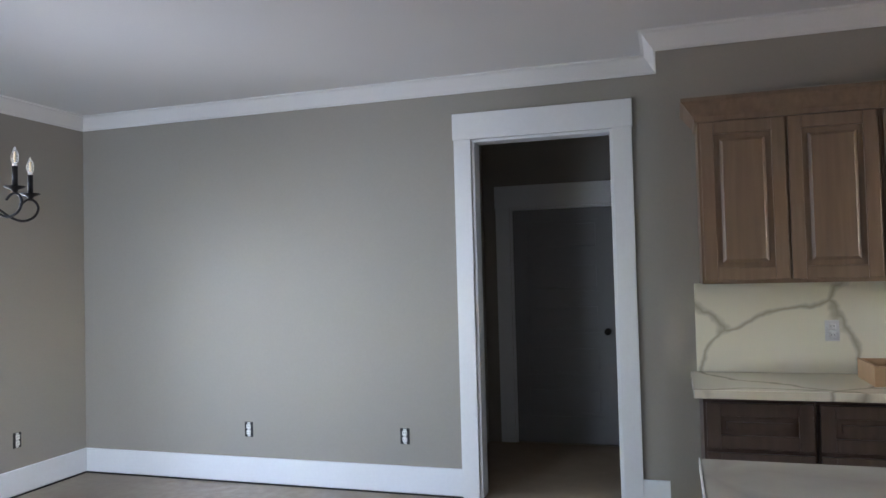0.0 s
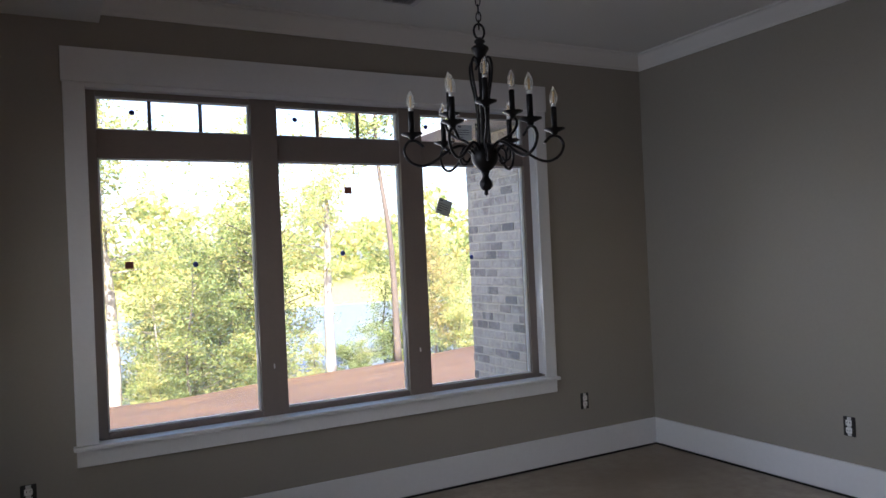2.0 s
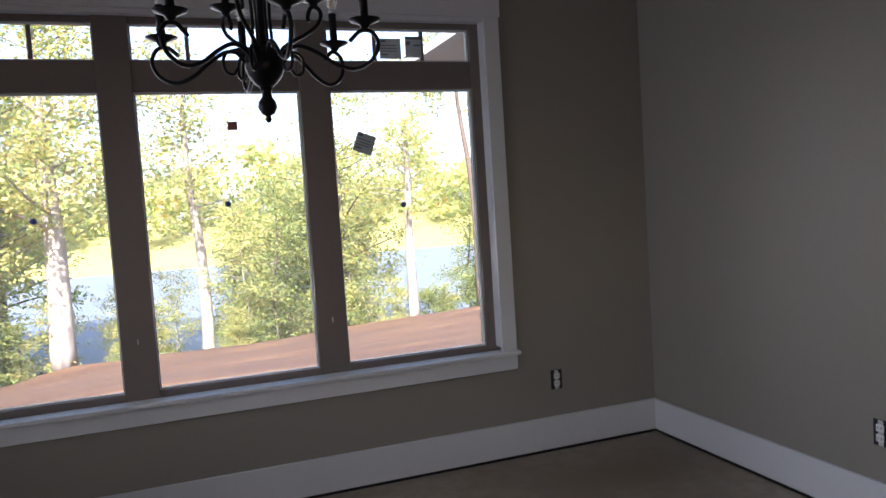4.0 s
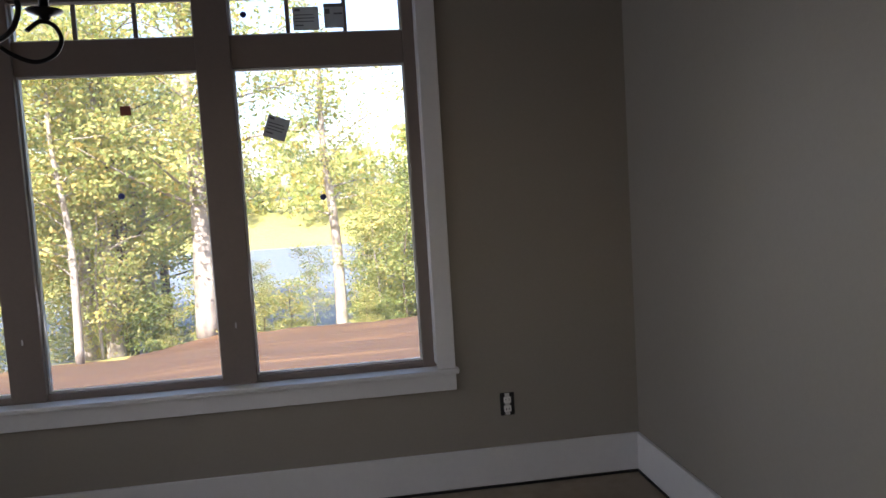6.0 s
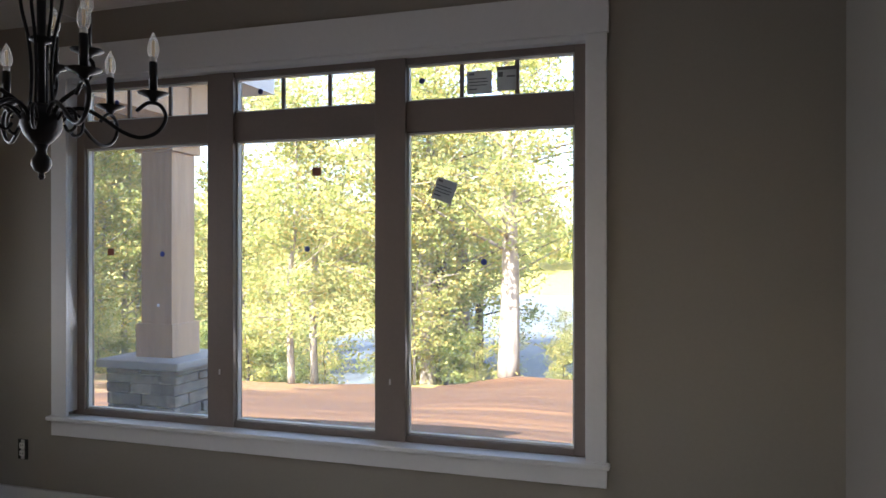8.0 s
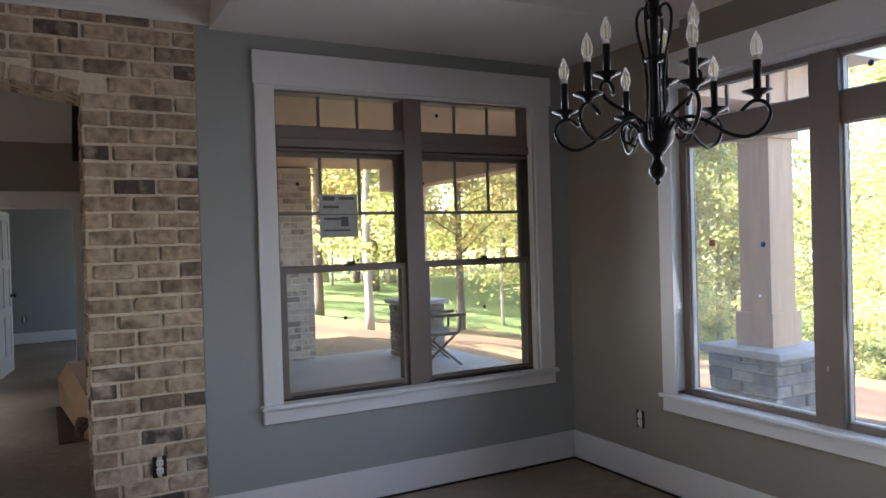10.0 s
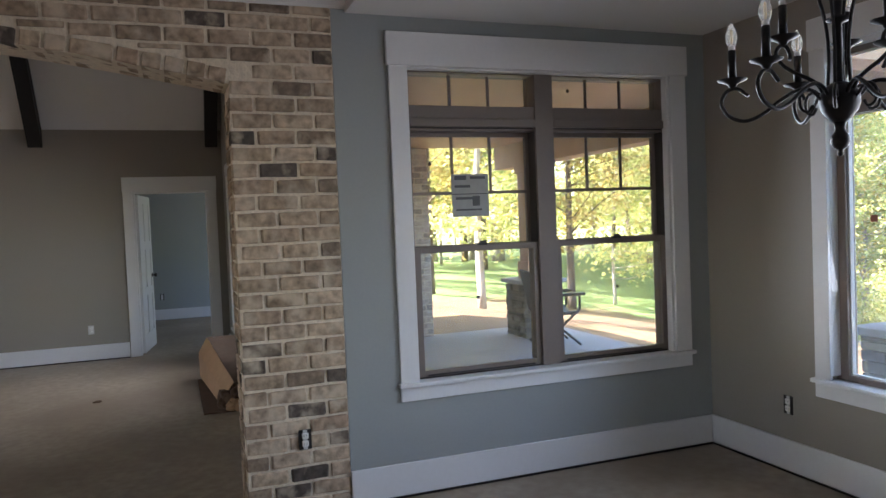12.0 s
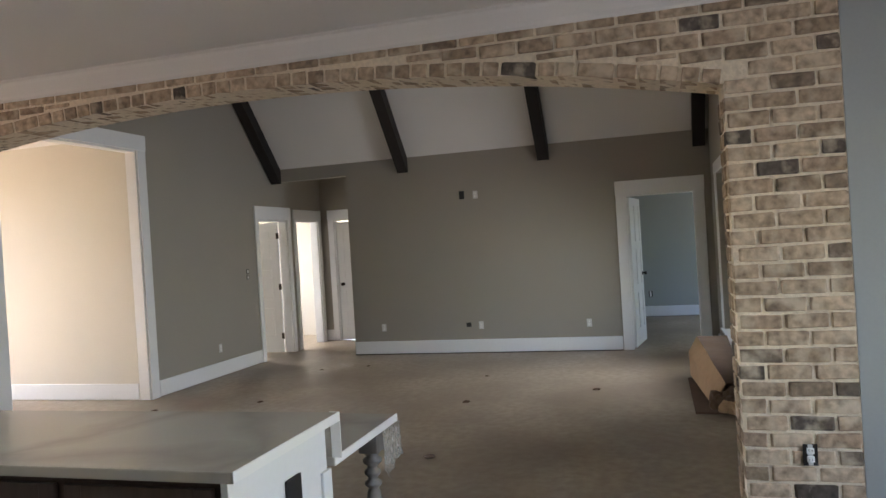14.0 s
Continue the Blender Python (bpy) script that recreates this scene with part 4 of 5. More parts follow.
def chandelier():
    c = base("chandelier", (CX, CY, CH), "black wrought iron candle chandelier with nine arms hanging on a chain", "chandelier")
    at = (CX, CY, 0)
    part("canopy", lathe([(0.065, CH), (0.065, CH - 0.008), (0.05, CH - 0.025), (0.015, CH - 0.035), (0.008, CH - 0.05)], 20, (CX, CY, DROP)), IRON, c)
    z, k = CH + DROP - 0.05, 0
    while z > 2.315:
        a = 0.9 + k * 1.57
        pts = [(CX + math.cos(a) * 0.0095 * math.cos(t), CY + math.sin(a) * 0.0095 * math.cos(t), z - 0.018 + 0.02 * math.sin(t)) for t in [2 * math.pi * i / 8 for i in range(9)]]
        part("chain_link", tube(pts, 0.0025, 5, 2), IRON, c)
        z -= 0.0315
        k += 1
    pts = [(CX + 0.024 * math.cos(t), CY, 2.285 + 0.03 * math.sin(t)) for t in [2 * math.pi * i / 10 for i in range(11)]]
    part("hanging_ring", tube(pts, 0.0045, 6, 2), IRON, c)
    part("stem", lathe([(0.006, 2.262), (0.02, 2.25), (0.022, 2.243), (0.014, 2.235), (0.034, 2.222), (0.036, 2.214), (0.026, 2.2), (0.016, 2.165), (0.012, 2.14), (0.0105, 2.03), (0.03, 2.022), (0.03, 2.014), (0.0105, 2.006), (0.0105, 1.84), (0.02, 1.83)], 16, at), IRON, c)
    part("bowl", lathe([(0.02, 1.845), (0.042, 1.83), (0.052, 1.81), (0.053, 1.785), (0.046, 1.765), (0.03, 1.745), (0.018, 1.735)], 20, at), IRON, c)
    part("finial", lathe([(0.018, 1.737), (0.013, 1.72), (0.014, 1.71), (0.024, 1.695), (0.026, 1.68), (0.018, 1.664), (0.007, 1.658), (0.007, 1.654), (0.0095, 1.648), (0.004, 1.64)], 16, at), IRON, c)
    for j in range(4):
        a = radians(20 + 90 * j)
        d = lambda r, z: (CX + r * math.cos(a), CY + r * math.sin(a), z)
        part("lyre_rod", tube([d(0.03, 1.84), d(0.026, 1.93), d(0.034, 2.02), d(0.052, 2.1), d(0.055, 2.15), d(0.04, 2.178), d(0.022, 2.17), d(0.018, 2.15), d(0.028, 2.14)], 0.0048, 6, 5), IRON, c)
    def arm(angle, profile, cup_r, cup_z):
        a = radians(angle)
        d = lambda r, z: (CX + r * math.cos(a), CY + r * math.sin(a), z)
        ob = part("arm", tube([d(*p) for p in profile], 0.0058, 7, 5), IRON, c)
        o = d(cup_r, 0)
        sub = lambda nm, prof, mat, steps=14: part(nm, lathe(prof, steps, o), mat, ob)
        sub("drip_pan", [(0.006, cup_z - 0.02), (0.012, cup_z - 0.014), (0.014, cup_z - 0.008), (0.041, cup_z + 0.003), (0.043, cup_z + 0.007), (0.012, cup_z + 0.002), (0.011, cup_z + 0.01)], IRON)
        sub("candle_sleeve", [(0.0115, cup_z + 0.005), (0.0115, cup_z + 0.092), (0.009, cup_z + 0.094)], IRON)
        sub("socket", [(0.009, cup_z + 0.092), (0.0095, cup_z + 0.104), (0.007, cup_z + 0.108)], WHITEPLASTIC)
        sub("bulb", [(0.0075, cup_z + 0.104), (0.013, cup_z + 0.112), (0.0165, cup_z + 0.125), (0.0155, cup_z + 0.14), (0.010, cup_z + 0.157), (0.005, cup_z + 0.168), (0.0015, cup_z + 0.176)], BULB)
        sub("filament", [(0.002, cup_z + 0.106), (0.0045, cup_z + 0.12), (0.0045, cup_z + 0.15), (0.002, cup_z + 0.155)], FILAMENT, 8)
    low = [(0.035, 1.79), (0.06, 1.825), (0.10, 1.838), (0.15, 1.815), (0.20, 1.78), (0.25, 1.765), (0.295, 1.785), (0.315, 1.825), (0.30, 1.858), (0.27, 1.864), (0.245, 1.845), (0.238, 1.838)]
    high = [(0.035, 1.80), (0.055, 1.84), (0.085, 1.862), (0.12, 1.88), (0.152, 1.905), (0.166, 1.935), (0.155, 1.955), (0.138, 1.952), (0.128, 1.925), (0.132, 1.915)]
    for j in range(6):
        arm(-25 + 60 * j, low, 0.282, 1.886)
        a = radians(5 + 60 * j)
        d = lambda r, z: (CX + r * math.cos(a), CY + r * math.sin(a), z)
        part("scroll", tube([d(0.05, 1.80), d(0.08, 1.83), d(0.105, 1.815), d(0.105, 1.78), d(0.085, 1.768), d(0.072, 1.785)], 0.0045, 6, 5), IRON, c)
    for j in range(3):
        arm(3 + 120 * j, high, 0.146, 1.974)
    c.location.z -= DROP
    return c


chandelier()


# ---- outlets, stickers, vent ----
def outlet(axis, face, side, a, z, label, height=0.105, rim=BLACK):
    """A receptacle in its open wall box, no cover plate yet."""
    o = base("wall_outlet", (a, face, z) if axis == "y" else (face, a, z), label, "outlet", "wall outlets")
    def put(nm, da, db, lo, hi, p0, p1, mat, bev=0.002):
        p, q = sorted((face + side * p0, face + side * p1))
        part(nm, boxes((a + da, a + db, p, q, z + lo, z + hi) if axis == "y" else (p, q, a + da, a + db, z + lo, z + hi), bevel=bev), mat, o)
    h = height / 2
    put("wall_box", -0.033, 0.033, -h, h, 0.0006, 0.003, rim)
    put("strap", -0.011, 0.011, -h + 0.002, h - 0.002, 0.003, 0.0045, VENT, 0)
    for s in (-1, 1):
        put("receptacle", -0.017, 0.017, min(s * 0.005, s * 0.035), max(s * 0.005, s * 0.035), 0.0045, 0.011, WHITEPLASTIC, 0.004)
        for k in (-1, 1):
            put("slot", k * 0.007 - 0.0012, k * 0.007 + 0.0012, s * 0.022 - 0.004, s * 0.022 + 0.005, 0.0108, 0.0114, BLACK, 0)
    return o


outlet("y", 0, -1, 3.863, 0.383, "white outlet in an open black box below the window")
outlet("y", 0, -1, 0.624, 0.383, "white outlet in an open black box by the corner")
outlet("x", XE, -1, -1.442, 0.382, "white outlet in an open black box above the baseboard")
outlet("x", XE, -1, -2.63, 0.382, "white outlet in an open black box near the doorway")
outlet("x", 0.007, 1, -2.609, 0.392, "white outlet in a black box set into the brick pier")
outlet("x", XF, 1, -7.02, 0.38, "white outlet on the far living room wall", rim=VENT)
outlet("x", XF, 1, -5.606, 0.378, "white outlet on the far living room wall", rim=VENT)
outlet("x", XF, 1, -4.155, 0.37, "white outlet beside the bedroom door", rim=VENT)
outlet("x", XF, 1, -5.583, 2.156, "white outlet high on the wall for a screen", rim=VENT)
outlet("y", YS, 1, -4.29, 0.36, "white outlet on the living room side wall", rim=VENT)
outlet("x", -9.62, 1, -3.40, 0.4, "white outlet on the bedroom wall")
outlet("x", 3.975, -1, -5.124, 1.125, "white outlet in the marble backsplash", rim=VENT)
for z, y, h, lab in ((2.163, -5.774, 0.11, "open black cable box high on the wall"), (0.388, -5.78, 0.06, "open black cable box above the baseboard")):
    thing("cable_box", boxes((XF + 0.0006, XF + 0.006, y - 0.035, y + 0.035, z - h / 2, z + h / 2), bevel=0.002), BLACK, lab, "cable box")
for z in (1.30, 1.22):
    sw = base("light_switch", (-5.04, YS, z), "small white switch in an open wall box", "light switch", "light switches")
    part("wall_box", boxes((-5.07, -5.01, YS + 0.0006, YS + 0.003, z - 0.03, z + 0.03)), BLACK, sw)
    part("toggle", boxes((-5.05, -5.03, YS + 0.003, YS + 0.012, z - 0.02, z + 0.02), bevel=0.003), WHITEPLASTIC, sw)


def sticker(axis, face, a, z, w, h, tilt, mat, label, bars=(), name="window_sticker"):
    """A flat paper label on a pane, with dark bars for its print (fractions of its size)."""
    o = base(name, (a, face, z) if axis == "y" else (face, a, z), label, "sticker", "stickers on the panes")
    if axis == "y":
        o.rotation_euler = (0, radians(tilt), 0)
    else:
        o.rotation_euler = (radians(tilt), 0, 0)
    def flat(nm, u0, u1, v0, v1, p0, p1, m):
        r = (u0 * w, u1 * w, p0, p1, v0 * h, v1 * h) if axis == "y" else (-p1, -p0, u0 * w, u1 * w, v0 * h, v1 * h)
        ob = new(nm, mesh_of(nm, boxes(r), m))
        ob.parent = o
    flat("paper", -0.5, 0.5, -0.5, 0.5, 0, 0.0008, mat)
    for u0, u1, v0, v1 in bars:
        flat("print_bar", u0, u1, v0, v1, -0.0006, 0, INK)
    return o


def dot(axis, face, a, z, r=0.014, mat=BLUEDOT, label="small round blue sticker on the glass"):
    bm = lathe([(r, 0), (r, 0.001)], 14)
    m = pose(a, face, z, 90) if axis == "y" else pose(face, a, z, 0, 90)
    bmesh.ops.transform(bm, matrix=m, verts=bm.verts)
    return thing("round_sticker", bm, mat, label, "sticker", "round stickers on the panes")


GN = 0.0985
LINES = [(-0.42, -0.2, 0.32, 0.42), (-0.42, 0.3, 0.14, 0.18), (-0.42, 0.35, 0.0, 0.04), (-0.42, 0.3, -0.14, -0.1), (-0.42, -0.1, -0.32, -0.26)]
sticker("y", GN, 2.915, 1.696, 0.098, 0.098, 20, PAPERTAG, "tilted grey printed label on the large pane", LINES)
sticker("y", GN - 0.012, 3.078, 2.163, 0.112, 0.1, 0, PAPERTAG, "grey printed label on the transom", LINES)
sticker("y", GN - 0.012, 3.2, 2.172, 0.085, 0.105, 0, PAPERTAG, "printed label with a dark band on the transom", [(-0.5, 0.5, 0.36, 0.5), (-0.45, -0.2, 0.08, 0.28), (0.0, 0.45, 0.05, 0.12)])
sticker("y", GN, 2.285, 1.80, 0.045, 0.04, 0, ORANGETAG, "small brick red sticker on the middle pane")
sticker("y", GN, 1.10, 1.42, 0.04, 0.035, 0, ORANGETAG, "small red sticker on the pane")
for x, z in ((3.096, 1.38), (2.236, 1.436), (1.42, 1.41), (2.81, 2.19), (1.986, 2.195), (1.14, 2.19)):
    dot("y", GN, x, z)
dot("y", GN, 1.395, 1.15, 0.008, WHITEPLASTIC, "small white dot on the glass")
GW = -0.144
sticker("x", GW + 0.012, -1.572, 1.637, 0.23, 0.246, 0, PAPERTAG, "large grey printed label hanging on the sash", [(-0.42, -0.1, 0.36, 0.46), (0.0, 0.42, 0.38, 0.44), (-0.42, 0.0, 0.18, 0.24), (-0.5, 0.5, 0.02, 0.04), (-0.4, 0.1, -0.1, -0.04), (0.05, 0.25, -0.25, -0.02), (-0.4, 0.3, -0.36, -0.32)])
for x, y, z in ((-0.069, -1.575, 1.05), (-0.069, -0.64, 1.05), (GW, -1.014, 1.83), (-0.124, -0.915, 2.25), (GW, -1.81, 1.82)):
    dot("x", x, y, z, 0.011, BLACK, "small dark round sticker on the glass")


def ceiling_vent(x, y):
    v = base("ceiling_vent", (x, y, CH), "white metal ceiling register with slats", "vent")
    x0, x1, y0, y1 = x - 0.17, x + 0.17, y - 0.075, y + 0.075
    part("frame", boxes((x0, x1, y0, y0 + 0.02, CH - 0.008, CH - 0.0006), (x0, x1, y1 - 0.02, y1, CH - 0.008, CH - 0.0006), (x0, x0 + 0.03, y0 + 0.02, y1 - 0.02, CH - 0.008, CH - 0.0006), (x1 - 0.03, x1, y0 + 0.02, y1 - 0.02, CH - 0.008, CH - 0.0006)), VENT, v)
    part("backing", boxes((x0 + 0.03, x1 - 0.03, y0 + 0.02, y1 - 0.02, CH - 0.002, CH - 0.0006)), BLACK, v)
    for k in range(8):
        a = y0 + 0.027 + k * 0.0135
        for u0, u1 in ((x0 + 0.03, x - 0.004), (x + 0.004, x1 - 0.03)):
            bm = boxes((u0, u1, -0.006, 0.006, -0.0006, 0.0006))
            bmesh.ops.transform(bm, matrix=pose(0, a, CH - 0.005, 35), verts=bm.verts)
            part("slat", bm, VENT, v)
    return v


ceiling_vent(2.34, -0.475)


# ---- doors ----
def panel_door(name, x, y, z, turn, width, height, label, panels=5, columns=1, knob=None, mat=TRIM, hinges=False):
    """A leaf hinged at (x, y) that runs along its own +x; recessed panels on both faces."""
    d = base(name, (x, y, z), label, "door", kind="structure" if name[-1].isdigit() else "")
    d.rotation_euler.z = radians(turn)
    def bit(nm, bm, m, lab=""):
        ob = new(nm, mesh_of(nm, bm, m))
        ob.parent = d
        return tagged(ob, lab)
    st, t = 0.11, 0.0175
    bm = bmesh.new()
    box(bm, 0, st, -t, t, 0, height)
    box(bm, width - st, width, -t, t, 0, height)
    rail = 0.10
    ph = (height - 0.22 - rail * panels) / panels
    zs = [0.22 + i * (ph + rail) for i in range(panels)]
    cw = (width - 2 * st - (columns - 1) * 0.1) / columns
    cols = [st + i * (cw + 0.1) for i in range(columns)]
    for c0 in cols[1:]:
        box(bm, c0 - 0.1, c0, -t, t, 0, height)
    for c0 in cols:
        box(bm, c0, c0 + cw, -t, t, 0, 0.22)
        for q in zs:
            box(bm, c0, c0 + cw, -t, t, q + ph, q + ph + rail)
    bit("leaf_frame", bm, mat)
    for c0 in cols:
        for q in zs:
            bm = boxes((c0, c0 + cw, -t + 0.010, t - 0.010, q, q + ph))
            box(bm, c0 + 0.03, c0 + cw - 0.03, -t + 0.004, t - 0.004, q + 0.03, q + ph - 0.03, bevel=0.004)
            bit("panel", bm, mat)
    if knob:
        for s in (-1, 1):
            bm = lathe([(0.028, 0), (0.028, 0.006), (0.01, 0.01), (0.01, 0.03), (0.026, 0.04), (0.027, 0.052), (0.014, 0.062)], 14)
            bmesh.ops.transform(bm, matrix=pose(knob, s * t, 0.93, -90 * s), verts=bm.verts)
            bit("door_knob", bm, NICKEL, "dark bronze knob")
    if hinges:
        for q in (0.25, 1.0, 1.78):
            bit("hinge", boxes((-0.016, 0.004, t - 0.004, t + 0.012, q - 0.045, q + 0.045), (0.0, 0.03, t, t + 0.003, q - 0.045, q + 0.045)), NICKEL, "black hinge")
    return d


# The hall door wears the darkened colour that stands for shade there.
panel_door("door_1", 6.085, -3.072, 0.012, -90, 0.835, 1.965, "closed five panel door in the dim hall, the shade put into its colour", 5, 1, 0.775, DIMDOOR)
panel_door("door_2", XF - 0.14, -3.585, 0.012, 172, 0.80, 1.96, "white bedroom door standing wide open", 3, 2, 0.73)
panel_door("door_3", -6.21, YS - 0.14, 0.012, -90, 0.80, 1.98, "white six panel door standing open into a side room", 3, 2, 0.73, hinges=True)
panel_door("door_4", -7.51, -8.405, 0.012, 90, 0.68, 1.98, "closed white panel door at the end of the hall", 5, 1, 0.07)

# ---- kitchen ----


def raised_panel(x, y0, y1, z0, z1, parent, name="cabinet_door", mat=WOOD, face=-1):
    """A framed raised panel door whose face looks along x."""
    s = face
    d = part(name, boxes(*[tuple(v) for v in (
        (min(x, x + s * 0.02), max(x, x + s * 0.02), y0, y0 + 0.06, z0, z1), (min(x, x + s * 0.02), max(x, x + s * 0.02), y1 - 0.06, y1, z0, z1),
        (min(x, x + s * 0.02), max(x, x + s * 0.02), y0 + 0.06, y1 - 0.06, z0, z0 + 0.06), (min(x, x + s * 0.02), max(x, x + s * 0.02), y0 + 0.06, y1 - 0.06, z1 - 0.06, z1))], bevel=0.003), mat, parent)
    bm = bmesh.new()
    q = []
    for inset, out in ((0.06, 0.006), (0.085, 0.006), (0.10, 0.017)):
        inset = min(inset, (z1 - z0) * 0.42)
        q.append([bm.verts.new((x + s * out, a, b)) for a, b in ((y0 + inset, z0 + inset), (y1 - inset, z0 + inset), (y1 - inset, z1 - inset), (y0 + inset, z1 - inset))])
    for a, b in zip(q, q[1:]):
        for i in range(4):
            bm.faces.new((a[i], a[(i + 1) % 4], b[(i + 1) % 4], b[i]))
    bm.faces.new(q[-1])
    part("raised_panel", bm, mat, d)
    return d


def upper_cabinet(y0, y1, ret=0):
    c = base("wall_cabinet", (3.99, (y0 + y1) / 2, 1.376), "brown stained wooden wall cabinet with two raised panel doors", "cabinet", "kitchen wall cabinets")
    part("body", boxes((3.69, 3.998, y0, y1, 1.376, 2.19)), WOOD, c)
    part("face_frame", boxes((3.67, 3.69, y0, y1, 2.15, 2.19), (3.67, 3.69, y0, y1, 1.376, 1.405), (3.67, 3.69, y0, y0 + 0.03, 1.405, 2.15), (3.67, 3.69, y1 - 0.03, y1, 1.405, 2.15), (3.67, 3.69, (y0 + y1) / 2 - 0.02, (y0 + y1) / 2 + 0.02, 1.405, 2.15)), WOOD, c)
    mid = (y0 + y1) / 2
    for a, b in ((y0 + 0.012, mid - 0.006), (mid + 0.006, y1 - 0.012)):
        raised_panel(3.669, a, b, 1.395, 2.165, c)
    prof = [(0, 2.17), (0.012, 2.17), (0.016, 2.195), (0.035, 2.215), (0.06, 2.25), (0.075, 2.262), (0.075, 2.28), (0, 2.28)]
    bm = bmesh.new()
    e = [[bm.verts.new((3.669 - p, y0, q)) for p, q in prof], [bm.verts.new((3.669 - p, y1 + p * ret, q)) for p, q in prof]]
    if ret:
        e.append([bm.verts.new((3.998, y1 + p, q)) for p, q in prof])
    for u, v in zip(e, e[1:]):
        for i in range(8):
            bm.faces.new((u[i], u[(i + 1) % 8], v[(i + 1) % 8], v[i]))
    bm.faces.new(e[0])
    bm.faces.new(e[-1][::-1])
    part("crown", bm, WOOD, c)
    part("crown_top", boxes((3.669, 3.998, y0, y1, 2.19, 2.279)), WOOD, c)
    return c


upper_cabinet(-5.30, -4.508, 1)
upper_cabinet(-6.10, -5.302)


def base_cabinet(y0, y1):
    c = base("base_cabinet", (3.7, (y0 + y1) / 2, 0), "stained wooden base cabinet with drawer and doors, darkened as in shade", "cabinet", "kitchen base cabinets")
    part("body", boxes((3.45, 3.998, y0, y1, 0.1, 0.868)), SHADEDWOOD, c)
    part("toe_kick", boxes((3.52, 3.99, y0, y1, 0.0, 0.1)), CARDDARK, c)
    raised_panel(3.449, y0 + 0.012, y1 - 0.012, 0.64, 0.845, c, "drawer_front", SHADEDWOOD)
    raised_panel(3.449, y0 + 0.012, y1 - 0.012, 0.13, 0.62, c, mat=SHADEDWOOD)
    return c


for k in range(4):
    base_cabinet(-4.95 - k * 0.47, -4.482 - k * 0.47)
thing("worktop", boxes((3.38, 3.998, -6.4, -4.443, 0.869, 0.909), bevel=0.004), MARBLE, "white veined stone worktop on the kitchen cabinets", "worktop")
thing("backsplash", boxes((3.976, 3.998, -6.4, -4.475, 0.910, 1.374), bevel=0.002), MARBLE, "white stone backsplash with broad grey veins", "backsplash")
# An open cardboard box; its dark bottom stands for the shade inside.
tray = base("wooden_tray", (3.7, -5.36, 0.909), "open cardboard box with darkened inside standing on the worktop", "tray")
part("side", boxes((3.56, 3.575, -5.55, -5.21, 0.9095, 1.0)), CARD, tray)
part("side", boxes((3.86, 3.875, -5.55, -5.21, 0.9095, 1.0)), CARD, tray)
part("end", boxes((3.575, 3.86, -5.225, -5.21, 0.9095, 1.0)), CARD, tray)
part("end", boxes((3.575, 3.86, -5.55, -5.535, 0.9095, 1.0)), CARD, tray)
part("bottom", boxes((3.575, 3.86, -5.535, -5.225, 0.9095, 0.915)), CARDDARK, tray)

FILM = glass("clear_plastic_film")
fn = FILM.node_tree.nodes
milky, blend = fn.new("ShaderNodeBsdfDiffuse"), fn.new("ShaderNodeMixShader")
milky.inputs[0].default_value = (0.75, 0.77, 0.8, 1)
blend.inputs[0].default_value = 0.16
FILM.node_tree.links.new(fn["Mix Shader"].outputs[0], blend.inputs[1])
FILM.node_tree.links.new(milky.outputs[0], blend.inputs[2])
FILM.node_tree.links.new(blend.outputs[0], fn["Material Output"].inputs[0])
GREYWOOD = material("grey_painted_wood", (0.20, 0.185, 0.17), 0.5, grain=0.3, scale=10, stretch=(4, 4, 0.4))


def turned_leg(x, y, parent):
    bm = boxes((x - 0.045, x + 0.045, y - 0.045, y + 0.045, 0.0, 0.1), (x - 0.045, x + 0.045, y - 0.045, y + 0.045, 0.6, 0.714), bevel=0.004)
    lathe([(0.03, 0.1), (0.04, 0.12), (0.03, 0.14), (0.022, 0.16), (0.028, 0.26), (0.036, 0.38), (0.03, 0.42), (0.021, 0.435), (0.038, 0.45), (0.04, 0.462), (0.024, 0.476), (0.022, 0.486), (0.037, 0.5), (0.039, 0.512), (0.024, 0.526), (0.022, 0.536), (0.042, 0.552), (0.044, 0.566), (0.026, 0.58), (0.036, 0.592), (0.03, 0.6)], 18, (x, y, 0), bm)
    return part("leg", bm, GREYWOOD, parent, "grey turned wooden leg")


def island():
    i = base("kitchen_island", (1.78, -5.6, 0), "kitchen island with cabinets darkened as in shade, white end panel and taped edges", "kitchen island")
    part("body", boxes((1.46, 2.03, -6.75, -4.50, 0.1, 0.884)), SHADEDWOOD, i)
    part("toe_kick", boxes((1.5, 1.97, -6.7, -4.54, 0, 0.1)), CARDDARK, i)
    part("end_panel", boxes((1.41, 2.05, -4.50, -4.475, 0.0, 0.884), bevel=0.003), TRIM, i, "white painted end panel")
    part("end_post", boxes((1.40, 1.47, -4.475, -4.462, 0.0, 0.715), bevel=0.003), TRIM, i)
    part("outlet_box", boxes((1.63, 1.73, -4.475, -4.464, 0.62, 0.77), bevel=0.003), BLACK, i, "open black outlet box")
    for k in range(4):
        a = -4.53 - k * 0.56
        raised_panel(2.031, a - 0.52, a, 0.66, 0.85, i, "drawer_front", SHADEDWOOD, 1)
        raised_panel(2.031, a - 0.52, a, 0.13, 0.64, i, mat=SHADEDWOOD, face=1)
    turned_leg(0.80, -4.55, i)
    turned_leg(0.80, -6.75, i)
    return i


